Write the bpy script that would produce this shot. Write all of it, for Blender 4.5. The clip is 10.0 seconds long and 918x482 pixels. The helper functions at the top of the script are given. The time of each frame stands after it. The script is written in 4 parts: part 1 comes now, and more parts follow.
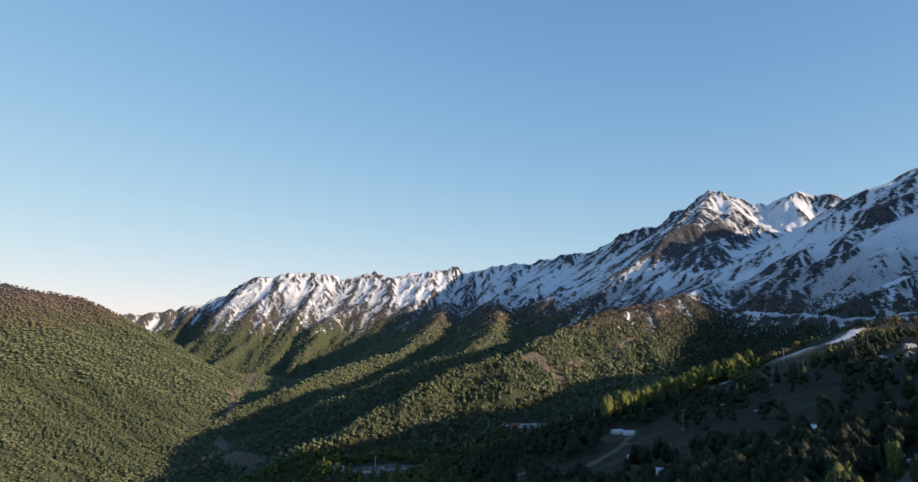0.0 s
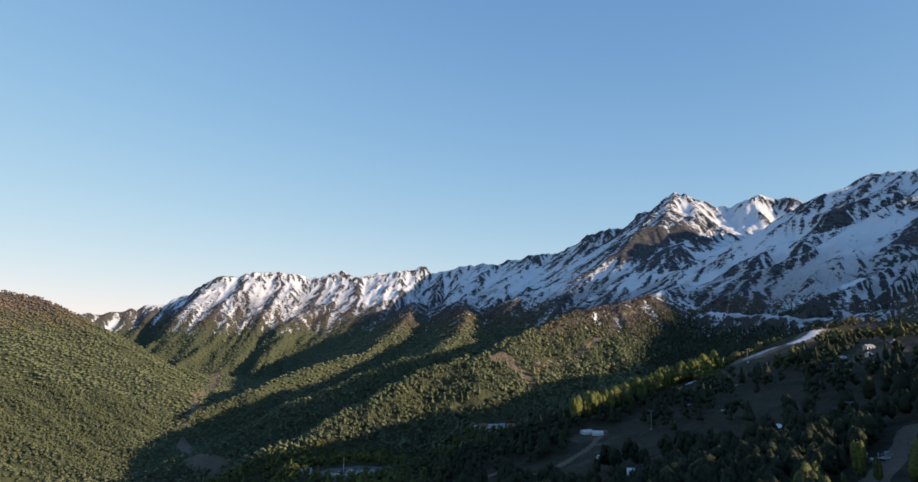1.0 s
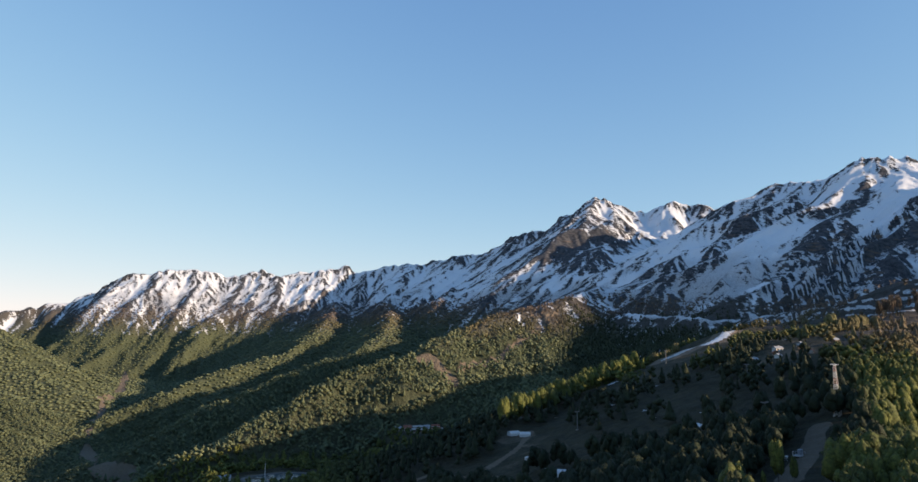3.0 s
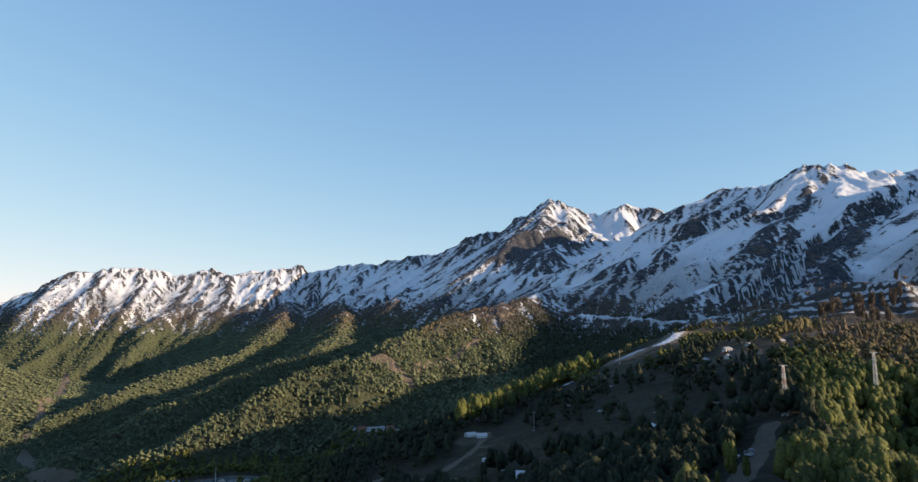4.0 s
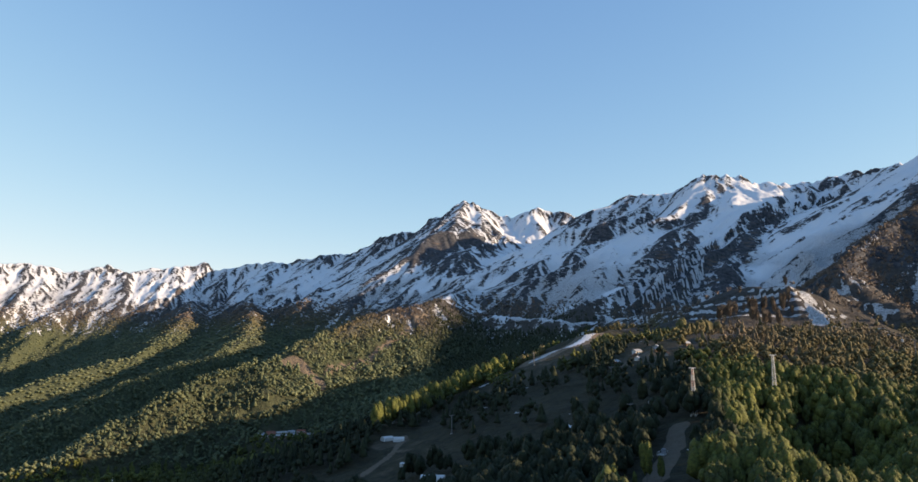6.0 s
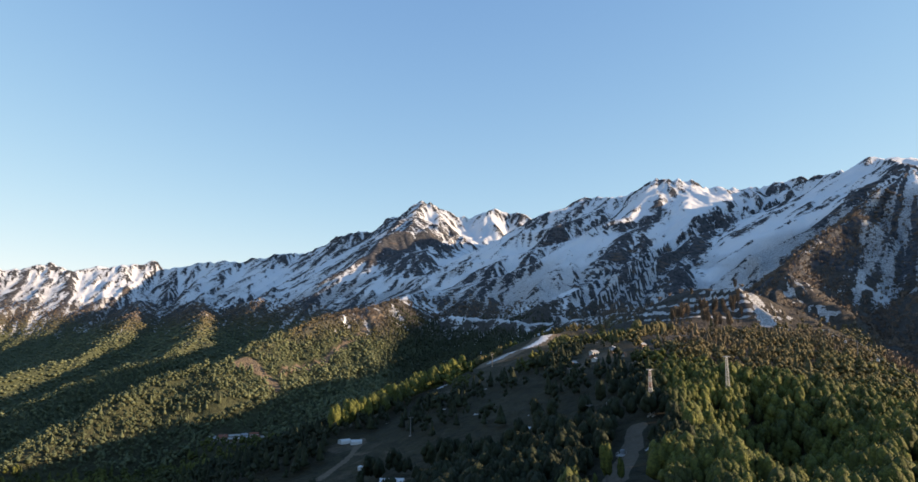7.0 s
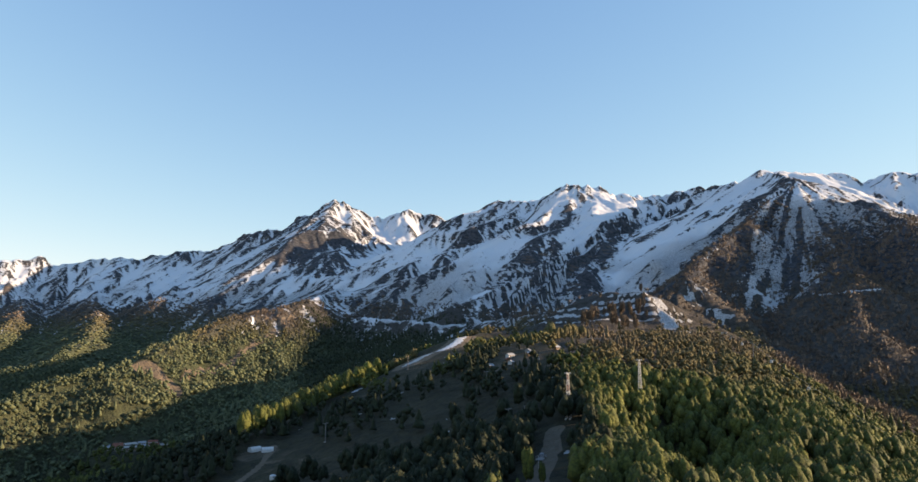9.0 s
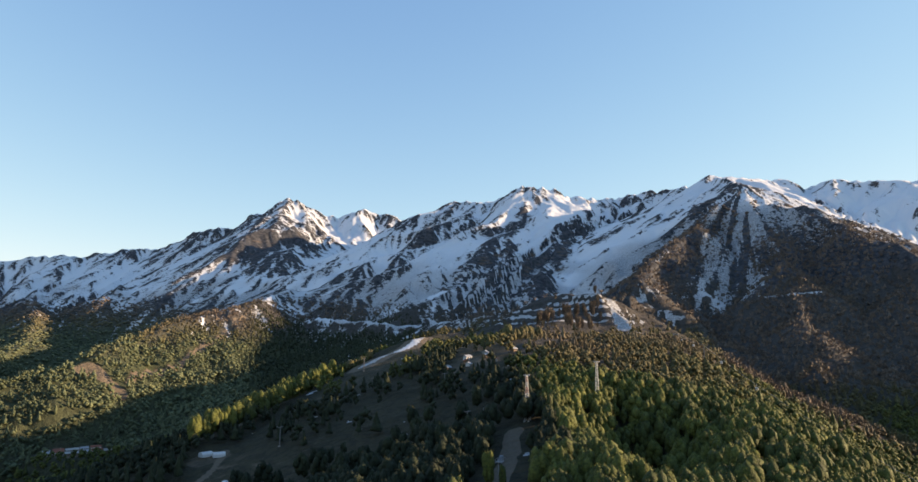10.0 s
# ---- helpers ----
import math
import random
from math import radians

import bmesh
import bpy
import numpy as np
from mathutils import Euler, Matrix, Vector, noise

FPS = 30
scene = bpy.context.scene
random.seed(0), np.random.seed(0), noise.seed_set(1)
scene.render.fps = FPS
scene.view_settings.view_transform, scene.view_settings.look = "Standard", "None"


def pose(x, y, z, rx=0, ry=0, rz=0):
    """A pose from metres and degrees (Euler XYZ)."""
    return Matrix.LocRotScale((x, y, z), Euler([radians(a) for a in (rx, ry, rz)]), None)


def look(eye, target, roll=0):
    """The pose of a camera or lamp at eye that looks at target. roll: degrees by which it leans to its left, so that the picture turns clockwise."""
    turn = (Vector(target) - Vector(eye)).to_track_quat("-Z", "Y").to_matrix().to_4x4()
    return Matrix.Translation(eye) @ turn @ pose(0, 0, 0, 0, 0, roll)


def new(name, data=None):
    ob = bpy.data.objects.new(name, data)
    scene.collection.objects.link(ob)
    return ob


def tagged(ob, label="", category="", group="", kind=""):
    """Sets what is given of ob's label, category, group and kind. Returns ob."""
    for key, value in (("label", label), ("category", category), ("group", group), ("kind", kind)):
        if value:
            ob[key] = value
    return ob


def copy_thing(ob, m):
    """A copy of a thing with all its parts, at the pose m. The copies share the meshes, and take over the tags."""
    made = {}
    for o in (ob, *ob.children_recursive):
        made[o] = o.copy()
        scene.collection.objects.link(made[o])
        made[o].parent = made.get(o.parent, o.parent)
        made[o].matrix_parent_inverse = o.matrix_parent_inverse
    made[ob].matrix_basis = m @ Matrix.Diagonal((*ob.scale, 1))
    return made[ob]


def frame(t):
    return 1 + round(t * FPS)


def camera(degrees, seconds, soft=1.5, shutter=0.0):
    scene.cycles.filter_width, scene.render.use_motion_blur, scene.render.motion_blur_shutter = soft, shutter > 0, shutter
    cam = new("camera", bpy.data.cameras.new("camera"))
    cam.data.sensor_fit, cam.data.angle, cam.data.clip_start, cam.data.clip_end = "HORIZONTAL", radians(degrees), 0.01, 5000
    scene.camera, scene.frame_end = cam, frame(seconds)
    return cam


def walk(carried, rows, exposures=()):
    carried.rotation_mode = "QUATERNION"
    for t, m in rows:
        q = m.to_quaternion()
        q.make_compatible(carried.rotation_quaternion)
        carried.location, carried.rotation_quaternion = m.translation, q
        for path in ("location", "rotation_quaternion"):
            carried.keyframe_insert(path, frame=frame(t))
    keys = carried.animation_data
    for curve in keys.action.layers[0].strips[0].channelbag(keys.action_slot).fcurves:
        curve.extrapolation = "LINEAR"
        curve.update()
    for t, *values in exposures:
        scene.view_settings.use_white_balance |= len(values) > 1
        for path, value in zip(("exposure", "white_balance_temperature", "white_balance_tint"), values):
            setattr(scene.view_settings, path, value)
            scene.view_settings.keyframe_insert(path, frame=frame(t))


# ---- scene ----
cam = camera(69.54, 10.0)
PATH = [
    (0, 0.0, 0.0, 0.0, -0.0, 8.182, -0.112),
    (0.5, -1.43, 0.69, 0.41, -1.412, 8.181, -0.108),
    (1, -2.83, 1.42, 0.83, -2.82, 8.182, -0.104),
    (1.5, -4.19, 2.19, 1.25, -4.244, 8.183, -0.1),
    (2, -5.51, 3.01, 1.67, -5.795, 8.186, -0.096),
    (2.5, -6.8, 3.88, 2.1, -7.671, 8.19, -0.091),
    (3.25, -8.66, 5.26, 2.75, -10.44, 8.198, -0.083),
    (4, -10.44, 6.75, 3.41, -13.396, 8.208, -0.075),
    (4.5, -11.57, 7.8, 3.85, -15.297, 8.216, -0.069),
    (5, -12.67, 8.89, 4.29, -17.193, 8.226, -0.064),
    (5.5, -13.74, 10.03, 4.74, -19.083, 8.236, -0.057),
    (6.25, -15.26, 11.82, 5.42, -21.973, 8.254, -0.048),
    (7, -16.71, 13.71, 6.11, -24.76, 8.274, -0.037),
    (7.5, -17.62, 15.03, 6.57, -26.656, 8.289, -0.03),
    (8, -18.5, 16.4, 7.04, -28.548, 8.304, -0.023),
    (8.5, -19.34, 17.8, 7.51, -30.468, 8.321, -0.015),
    (9, -20.14, 19.26, 7.99, -32.405, 8.339, -0.007),
    (9.5, -20.91, 20.76, 8.46, -34.346, 8.359, 0.001),
    (10, -21.64, 22.3, 8.95, -36.333, 8.379, 0.009),
]
walk(cam, [(t, pose(x, y, z, 90 + pitch, roll, yaw)) for t, x, y, z, yaw, pitch, roll in PATH],
     exposures=[(0, 0.56, 6650, 12), (5, 0.80, 7050, 13), (10, 1.04, 7750, 14)])

# ---- light: a low sun from the right and behind, and a clear sky ----
SUN_BEARING, SUN_HEIGHT = 120.0, 13.6
world = bpy.data.worlds.new("sky")
scene.world = world
world.use_nodes = True
sky = world.node_tree.nodes.new("ShaderNodeTexSky")
sky.sky_type, sky.sun_disc = "NISHITA", False
sky.sun_elevation, sky.sun_rotation = radians(SUN_HEIGHT), radians(SUN_BEARING)
sky.altitude, sky.air_density, sky.dust_density, sky.ozone_density = 1300, 0.95, 0.0, 1.7
world.node_tree.nodes["Background"].inputs["Strength"].default_value = 0.145
def colour_math(op, a, b):
    n = world.node_tree.nodes.new("ShaderNodeVectorMath")
    n.operation = op
    for socket, value in zip(n.inputs, (a, b)):
        if isinstance(value, tuple):
            socket.default_value = value
        else:
            world.node_tree.links.new(value, socket)
    return n.outputs[0]


# the clear evening sky is paler and more even than the model's towards the horizon
clear = sky.outputs["Color"]
clear = colour_math("DIVIDE", colour_math("MULTIPLY", clear, (1.05, 1.58, 2.85)), colour_math("ADD", colour_math("MULTIPLY", clear, (0.113, 0.268, 0.565)), (1.0, 1.0, 1.0)))
world.node_tree.links.new(clear, world.node_tree.nodes["Background"].inputs["Color"])
sun = new("sun", bpy.data.lights.new("sun", "SUN"))
sun.data.energy, sun.data.angle, sun.data.color = 5.0, radians(0.5), (1.0, 0.79, 0.57)
toward = Vector((math.sin(radians(SUN_BEARING)) * math.cos(radians(SUN_HEIGHT)), math.cos(radians(SUN_BEARING)) * math.cos(radians(SUN_HEIGHT)), math.sin(radians(SUN_HEIGHT))))
sun.matrix_world = look(toward * 900, (0, 0, 0))


# ---- materials ----
class Nodes:
    """A node material, built by short calls."""

    def __init__(self, name, rough=0.9):
        self.mat = bpy.data.materials.new(name)
        self.mat.use_nodes = True
        self.tree = self.mat.node_tree
        self.shader = self.tree.nodes["Principled BSDF"]
        self.shader.inputs["Roughness"].default_value = rough
        self.shader.inputs["Specular IOR Level"].default_value = 0.25
        self.geo = self.tree.nodes.new("ShaderNodeNewGeometry")

    def put(self, socket, value):
        if isinstance(value, bpy.types.NodeSocket):
            self.tree.links.new(value, socket)
        elif isinstance(value, tuple) and len(value) == 3 and socket.type == "RGBA":
            socket.default_value = (*value, 1)
        else:
            socket.default_value = value

    def noise(self, scale, detail=4.0, rough=0.55, stretch=None, kind="FBM"):
        n = self.tree.nodes.new("ShaderNodeTexNoise")
        n.inputs["Scale"].default_value, n.inputs["Detail"].default_value, n.inputs["Roughness"].default_value = scale, detail, rough
        where = self.geo.outputs["Position"]
        if stretch:
            m = self.tree.nodes.new("ShaderNodeMapping")
            m.inputs["Scale"].default_value = stretch
            self.put(m.inputs["Vector"], where)
            where = m.outputs["Vector"]
        self.put(n.inputs["Vector"], where)
        return n.outputs["Fac"]

    def math(self, op, a, b=0.0, c=0.0):
        n = self.tree.nodes.new("ShaderNodeMath")
        n.operation = op
        for socket, value in zip(n.inputs, (a, b, c)):
            self.put(socket, value)
        return n.outputs[0]

    def step(self, value, low, high):
        n = self.tree.nodes.new("ShaderNodeMapRange")
        n.interpolation_type = "SMOOTHSTEP"
        for socket, v in zip(n.inputs, (value, low, high)):
            self.put(socket, v)
        return n.outputs[0]

    def mix(self, fac, a, b):
        n = self.tree.nodes.new("ShaderNodeMix")
        n.data_type = "RGBA"
        self.put(n.inputs[0], fac), self.put(n.inputs[6], a), self.put(n.inputs[7], b)
        return n.outputs[2]

    def field(self, name):
        n = self.tree.nodes.new("ShaderNodeAttribute")
        n.attribute_name = name
        return n.outputs["Fac"]

    def island(self):
        return self.geo.outputs["Random Per Island"]

    def random(self):
        return self.tree.nodes.new("ShaderNodeObjectInfo").outputs["Random"]

    def bump(self, height, strength, distance):
        n = self.tree.nodes.new("ShaderNodeBump")
        n.inputs["Strength"].default_value, n.inputs["Distance"].default_value = strength, distance
        self.put(n.inputs["Height"], height)
        self.put(self.shader.inputs["Normal"], n.outputs[0])

    def done(self, colour, rough=None):
        self.put(self.shader.inputs["Base Color"], colour)
        if rough is not None:
            self.put(self.shader.inputs["Roughness"], rough)
        return self.mat


def ground_material():
    m = Nodes("mountain_ground", 0.92)
    broad, fine, grain = m.noise(0.012, 5), m.noise(0.05, 8, 0.68), m.noise(0.35, 5, 0.6)
    crag = m.noise(0.075, 7, 0.66)
    bush = m.step(m.noise(0.16, 3, 0.6), 0.42, 0.62)
    earth = m.mix(fine, (0.030, 0.031, 0.016), (0.075, 0.062, 0.036))
    brown = m.mix(fine, (0.045, 0.040, 0.036), (0.102, 0.087, 0.076))
    low = m.mix(m.step(m.math("ADD", m.field("brown"), m.math("MULTIPLY_ADD", broad, 0.6, -0.3)), 0.3, 0.7), earth, brown)
    canopy = m.mix(fine, (0.045, 0.058, 0.030), (0.100, 0.112, 0.060))
    low = m.mix(m.field("canopy"), low, m.mix(m.field("brown"), canopy, m.mix(fine, (0.066, 0.060, 0.055), (0.122, 0.107, 0.095))))
    low = m.mix(m.math("MULTIPLY", bush, m.math("MULTIPLY_ADD", m.field("canopy"), -0.3, 0.6)), low, (0.022, 0.021, 0.014))
    # layered rock, pale and rusty bands with dark wet joints
    rock = m.mix(m.step(crag, 0.34, 0.66), (0.026, 0.028, 0.034), (0.098, 0.099, 0.106))
    rock = m.mix(m.step(m.noise(0.03, 6, 0.65, (0.5, 0.5, 2.4)), 0.55, 0.66), rock, m.mix(crag, (0.085, 0.060, 0.046), (0.19, 0.140, 0.105)))
    rock = m.mix(m.step(m.noise(0.30, 4, 0.6, (0.4, 0.4, 1.6)), 0.56, 0.70), rock, (0.016, 0.017, 0.019))
    base = m.mix(m.step(m.math("ADD", m.field("rock"), m.math("MULTIPLY_ADD", fine, 0.7, -0.35)), 0.4, 0.6), low, rock)
    dirt = m.mix(grain, (0.125, 0.096, 0.068), (0.21, 0.165, 0.120))
    base = m.mix(m.step(m.math("ADD", m.field("dirt"), m.math("MULTIPLY_ADD", fine, 0.5, -0.25)), 0.42, 0.62), base, dirt)
    lying = m.math("ADD", m.field("snow"), m.math("MULTIPLY_ADD", crag, 1.1, -0.55))
    lying = m.math("ADD", lying, m.math("MULTIPLY_ADD", m.noise(0.19, 6, 0.68), 1.1, -0.55))
    twigs = m.math("MULTIPLY", m.field("scrub"), m.step(m.noise(0.40, 4, 0.7), 0.44, 0.58))
    snow = m.math("MULTIPLY", m.step(lying, 0.46, 0.54), m.math("MULTIPLY_ADD", twigs, -0.75, 1.0))
    colour = m.mix(snow, base, m.mix(broad, (0.62, 0.64, 0.67), (0.72, 0.72, 0.72)))
    rough = m.math("MULTIPLY", m.math("ADD", m.math("MULTIPLY", crag, 10.0), m.math("MULTIPLY", grain, 2.0)), m.math("MULTIPLY_ADD", snow, -0.75, 1.0))
    m.bump(rough, 0.8, 1.0)
    return m.done(colour, m.math("MULTIPLY_ADD", snow, -0.3, 0.95))


def leaf_material(name, dark, light, bare_dark, bare_light, shade=0.6):
    """Foliage from fresh green through olive to bare twigs, by the tree's own state."""
    m = Nodes(name, 0.75)
    tint = m.math("FRACT", m.math("ADD", m.field("tint"), m.random()))
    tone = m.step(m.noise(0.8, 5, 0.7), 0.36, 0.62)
    green = m.mix(tint, dark, light)
    bare = m.mix(tint, bare_dark, bare_light)
    olive = m.mix(0.5, m.mix(0.62, green, bare), (0.125, 0.108, 0.036))
    # dark conifer green; round crowns on shaded ground take it too, as painted shade
    pine_shade = m.mix(tint, (0.018, 0.028, 0.014), (0.036, 0.048, 0.022))
    b = m.field("brown")
    colour = m.mix(m.step(b, 0.05, 0.5), green, m.mix(m.step(b, 0.5, 0.95), olive, bare))
    colour = m.mix(m.field("pine_shade"), colour, pine_shade)
    # dark gaps between leaf clumps: shade painted into the colour in random blotches
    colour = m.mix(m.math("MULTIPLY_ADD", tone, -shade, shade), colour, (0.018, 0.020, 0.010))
    m.bump(m.noise(1.1, 4, 0.65), 0.9, 1.1)
    return m.done(colour)


GROUND = ground_material()
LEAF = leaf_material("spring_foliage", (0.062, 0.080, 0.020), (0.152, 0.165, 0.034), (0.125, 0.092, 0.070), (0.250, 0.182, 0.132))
# foliage beyond 1000 m: paler, greyer and less blotched, haze put into the colour
HAZED_WOOD = leaf_material("hazed_valley_foliage", (0.090, 0.113, 0.062), (0.168, 0.187, 0.098), (0.115, 0.088, 0.071), (0.215, 0.163, 0.128), 0.15)
# ---- shape of the land: metres, x to the right of the first view, y ahead, z from the first eye ----
def hash2(ix, iy, seed):
    n = (ix * 374761393 + iy * 668265263 + seed * 974711) & 0xFFFFFFFF
    n = ((n ^ (n >> 13)) * 1274126177) & 0xFFFFFFFF
    return ((n ^ (n >> 16)) & 0xFFFF) / 65535.0


def vnoise(x, y, seed=0):
    ix, iy = np.floor(x).astype(np.int64), np.floor(y).astype(np.int64)
    fx, fy = x - ix, y - iy
    fx, fy = fx * fx * fx * (fx * (fx * 6 - 15) + 10), fy * fy * fy * (fy * (fy * 6 - 15) + 10)
    a, b = hash2(ix, iy, seed), hash2(ix + 1, iy, seed)
    c, d = hash2(ix, iy + 1, seed), hash2(ix + 1, iy + 1, seed)
    return (a + (b - a) * fx + (c - a) * fy + (a - b - c + d) * fx * fy) * 2 - 1


def fbm(x, y, seed=0, octaves=4, gain=0.5, sharp=False):
    total, amp, norm = np.zeros_like(x), 1.0, 0.0
    for k in range(octaves):
        n = vnoise(x, y, seed + 17 * k)
        total += amp * ((1 - 2 * np.abs(n)) if sharp else n)
        norm += amp
        amp *= gain
        x, y = 1.93 * x * 0.8 - 1.93 * y * 0.6 + 7.3, 1.93 * x * 0.6 + 1.93 * y * 0.8 - 3.1
    return total / norm


def smooth(a, b, x):
    t = np.clip((x - a) / (b - a), 0, 1)
    return t * t * (3 - 2 * t)


def lay(points):
    """Bearing (degrees), elevation (degrees), distance -> x, y, z."""
    p = np.array(points, float).reshape(-1, 3)
    b = np.radians(p[:, 0])
    return np.stack([p[:, 2] * np.sin(b), p[:, 2] * np.cos(b), p[:, 2] * np.tan(np.radians(p[:, 1]))], 1)


def ridge(x, y, points, near, far, reach, rib=0.0, wave=200.0, seed=1, crest=0.0, warp=60.0, skew=0.12):
    """A ridge: its crest falls off with slope near, then far, over the length reach; ribs and gullies run down its flanks."""
    p = lay(points)
    runs = np.concatenate([[0.0], np.cumsum(np.hypot(np.diff(p[:, 0]), np.diff(p[:, 1])))])

    def segments():
        for k, (a, b) in enumerate(zip(p[:-1], p[1:])):
            d = b - a
            t = np.clip(((x - a[0]) * d[0] + (y - a[1]) * d[1]) / (d[0] * d[0] + d[1] * d[1]), 0, 1)
            yield np.hypot(x - a[0] - t * d[0], y - a[1] - t * d[1]), a[2] + t * d[2], runs[k] + t * (runs[k + 1] - runs[k])

    best = np.full_like(x, 1e9)
    for dist, top, where in segments():
        best = np.minimum(best, dist)
    total, z, along = np.zeros_like(x), np.zeros_like(x), np.zeros_like(x)
    for dist, top, where in segments():  # crests blend softly where two stretches are about as near
        w = np.exp(-(dist - best) / (4 + 0.05 * best))
        total, z, along = total + w, z + w * top, along + w * where
    z, along = z / total, along / total
    z = z - far * best - (near - far) * reach * (1 - np.exp(-best / reach))
    if crest:
        z = z + crest * (fbm(along / 90, 0 * along, seed + 5, 4, 0.6) + 0.8 * fbm(along / 38, 0 * along, seed + 6, 3, 0.6, True) - 0.2) * np.exp(-best / 150)
    w = warp * fbm(x / 260, y / 260, seed + 9, 3)
    if rib:
        n = fbm((along + w + skew * best) / wave, best / (wave * 7), seed, 3, 0.5, True)
        z = z + rib * (1 - np.exp(-best / (1.3 * wave))) * np.exp(-((best / (9 * wave)) ** 2)) * n
    return z


def soft_max(a, b, k):
    h = np.clip(0.5 + 0.5 * (a - b) / k, 0, 1)
    return b + (a - b) * h + k * h * (1 - h)


def soft_min(a, b, k):
    return -soft_max(-a, -b, k)


MAIN_RANGE = [-34, 0.5, 4800, -27, 1.5, 4700, -23.5, 1.9, 4700, -21.6, 2.3, 4700, -18.8, 3.5, 4650, -17.4, 4.4, 4600, -13.2, 5.25, 4600,
              -9.3, 4.8, 4550, -7.3, 5.3, 4550, -6, 4.9, 4500, -0.45, 5.8, 4500, 0.8, 5.2, 4450, 4.4, 6.2, 4400, 6.15, 6.1, 4350, 8.9, 6.8, 4300,
              11.9, 7.1, 4250, 13.4, 8.0, 4200, 15.6, 9.1, 4150, 17, 8.9, 4100, 18.2, 10.1, 4050, 19.4, 10.3, 4000, 21.2, 11.75, 3950,
              22.8, 11.1, 3950, 25.8, 10.3, 3950, 27.3, 11.0, 3950, 29.1, 10.6, 3950, 31.5, 10.25, 3900, 34.5, 9.0, 3850]
SECOND_RANGE = [29.0, 8.2, 3700, 32.6, 9.9, 3400, 34.1, 11.0, 3300, 35.5, 11.7, 3200, 36.7, 11.7, 3150, 38.7, 11.8, 3100, 41.3, 13.0, 3050,
                43.6, 12.9, 3050, 45.4, 12.1, 3100, 47.9, 11.7, 3150, 51.3, 12.0, 3200, 55.4, 12.3, 3000, 57.1, 13.0, 2750]
BACK_BOWL = [57.1, 13.0, 2750, 58.6, 13.0, 2750, 61, 12.5, 2900, 62.7, 12.2, 3000, 63.9, 11.6, 3050, 66, 12.0, 2950, 69.7, 11.4, 2900,
             71.8, 11.1, 2900, 75, 10.8, 2850, 82, 8, 2750, 95, 6, 2700, 120, 4, 2600]
PYRAMID_LEFT = [57.6, 12.9, 2650, 59.2, 12.3, 2250, 56.0, 9.3, 1900, 51.7, 6.5, 1500, 49.2, 4.0, 1250, 50, 0.5, 980]
PYRAMID_RIGHT = [59.2, 12.3, 2250, 61.4, 10.8, 2050, 64.6, 9.5, 1850, 67.2, 7.5, 1650, 71.3, 5.4, 1450, 78, 3, 1300, 90, -2, 1200]
PYRAMID_FACE = [59.2, 12.3, 2250, 61.0, 8.0, 1750, 62.0, 4.0, 1350, 63, -1.5, 1000, 64, -7.5, 760, 64, -12, 600]
ROCK_RIB = [43.0, 12.9, 3050, 40.5, 10.2, 2650, 37.5, 6.6, 2200, 34.8, 3.6, 1900, 32.5, 1.4, 1650]
RIB_TWO = [36.0, 11.6, 3180, 33.6, 8.6, 2900, 31.0, 5.6, 2500, 29.0, 3.4, 2200]
BOWL_RIB = [46.0, 8.9, 2420, 44.6, 8.2, 2230, 43.0, 6.7, 1990, 41.4, 4.9, 1760]
PEAK_BUTTRESS = [21.2, 11.7, 3950, 20.6, 9.0, 3500, 21.5, 6.6, 3100, 20.0, 4.6, 2700]
SHOULDER = [22.0, 1.7, 1780, 23.5, 2.0, 1750, 25.4, 1.9, 1690, 29.6, 1.7, 1600, 31.2, 1.5, 1600, 33, 1.7, 1580, 37, 2.3, 1430, 40, 2.6, 1270]
DOME_FOOT = [45.0, 3.0, 1120, 42.0, 1.5, 900, 39.5, 0.3, 720, 37.0, -1.0, 590]
DOME = [38.5, 1.2, 1300, 41.0, 3.1, 1250, 42.6, 4.1, 1180, 46.6, 4.1, 1080, 49.0, 1.4, 960]
SPUR_ONE = [21.5, 4.2, 2300, 18, 3.0, 1750, 12.5, 1.6, 1480, 8, -0.1, 1330, 5.2, -1.6, 1250, 0.5, -2.9, 1180, -2.6, -4.3, 1130, -5.2, -5.8, 1090,
            -10, -8.2, 1030, -12.5, -9.4, 1000, -16, -10.9, 970]
SPUR_TWO = [3.0, 3.0, 3700, 3.5, 1.9, 2900, 3.0, 0.2, 2150, 0.5, -1.55, 1800, -4.4, -3.0, 1640, -7.5, -4.4, 1540, -12.6, -6.5, 1420, -16.4, -8.4, 1340, -20, -9.6, 1290]
SPUR_THREE = [-1.0, 2.9, 3900, -1.5, 1.7, 3300, -3.0, 0.0, 2600, -5.2, -1.4, 2350, -9, -2.3, 2150, -12.7, -3.6, 1980, -16.5, -5.2, 1840, -19, -6.4, 1760]
LEFT_HILL = [-110, 6, 2000, -80, 5.5, 2100, -60, 5.2, 2400, -45, 4.2, 2700, -34.8, 3.5, 2900, -32.6, 3.15, 2950, -29.6, 2.6, 3000, -27.5, 1.6, 3050,
             -23.5, -0.6, 3150, -20, -2.4, 3250, -17.6, -3.3, 3350]
TONGUE = [10.5, -8.4, 520, 12.9, -6.9, 545, 19, -4.9, 640, 24.2, -2.9, 745, 27.5, -1.2, 800, 30.7, 0.55, 865, 34, 1.0, 960, 38, 0.9, 1150]
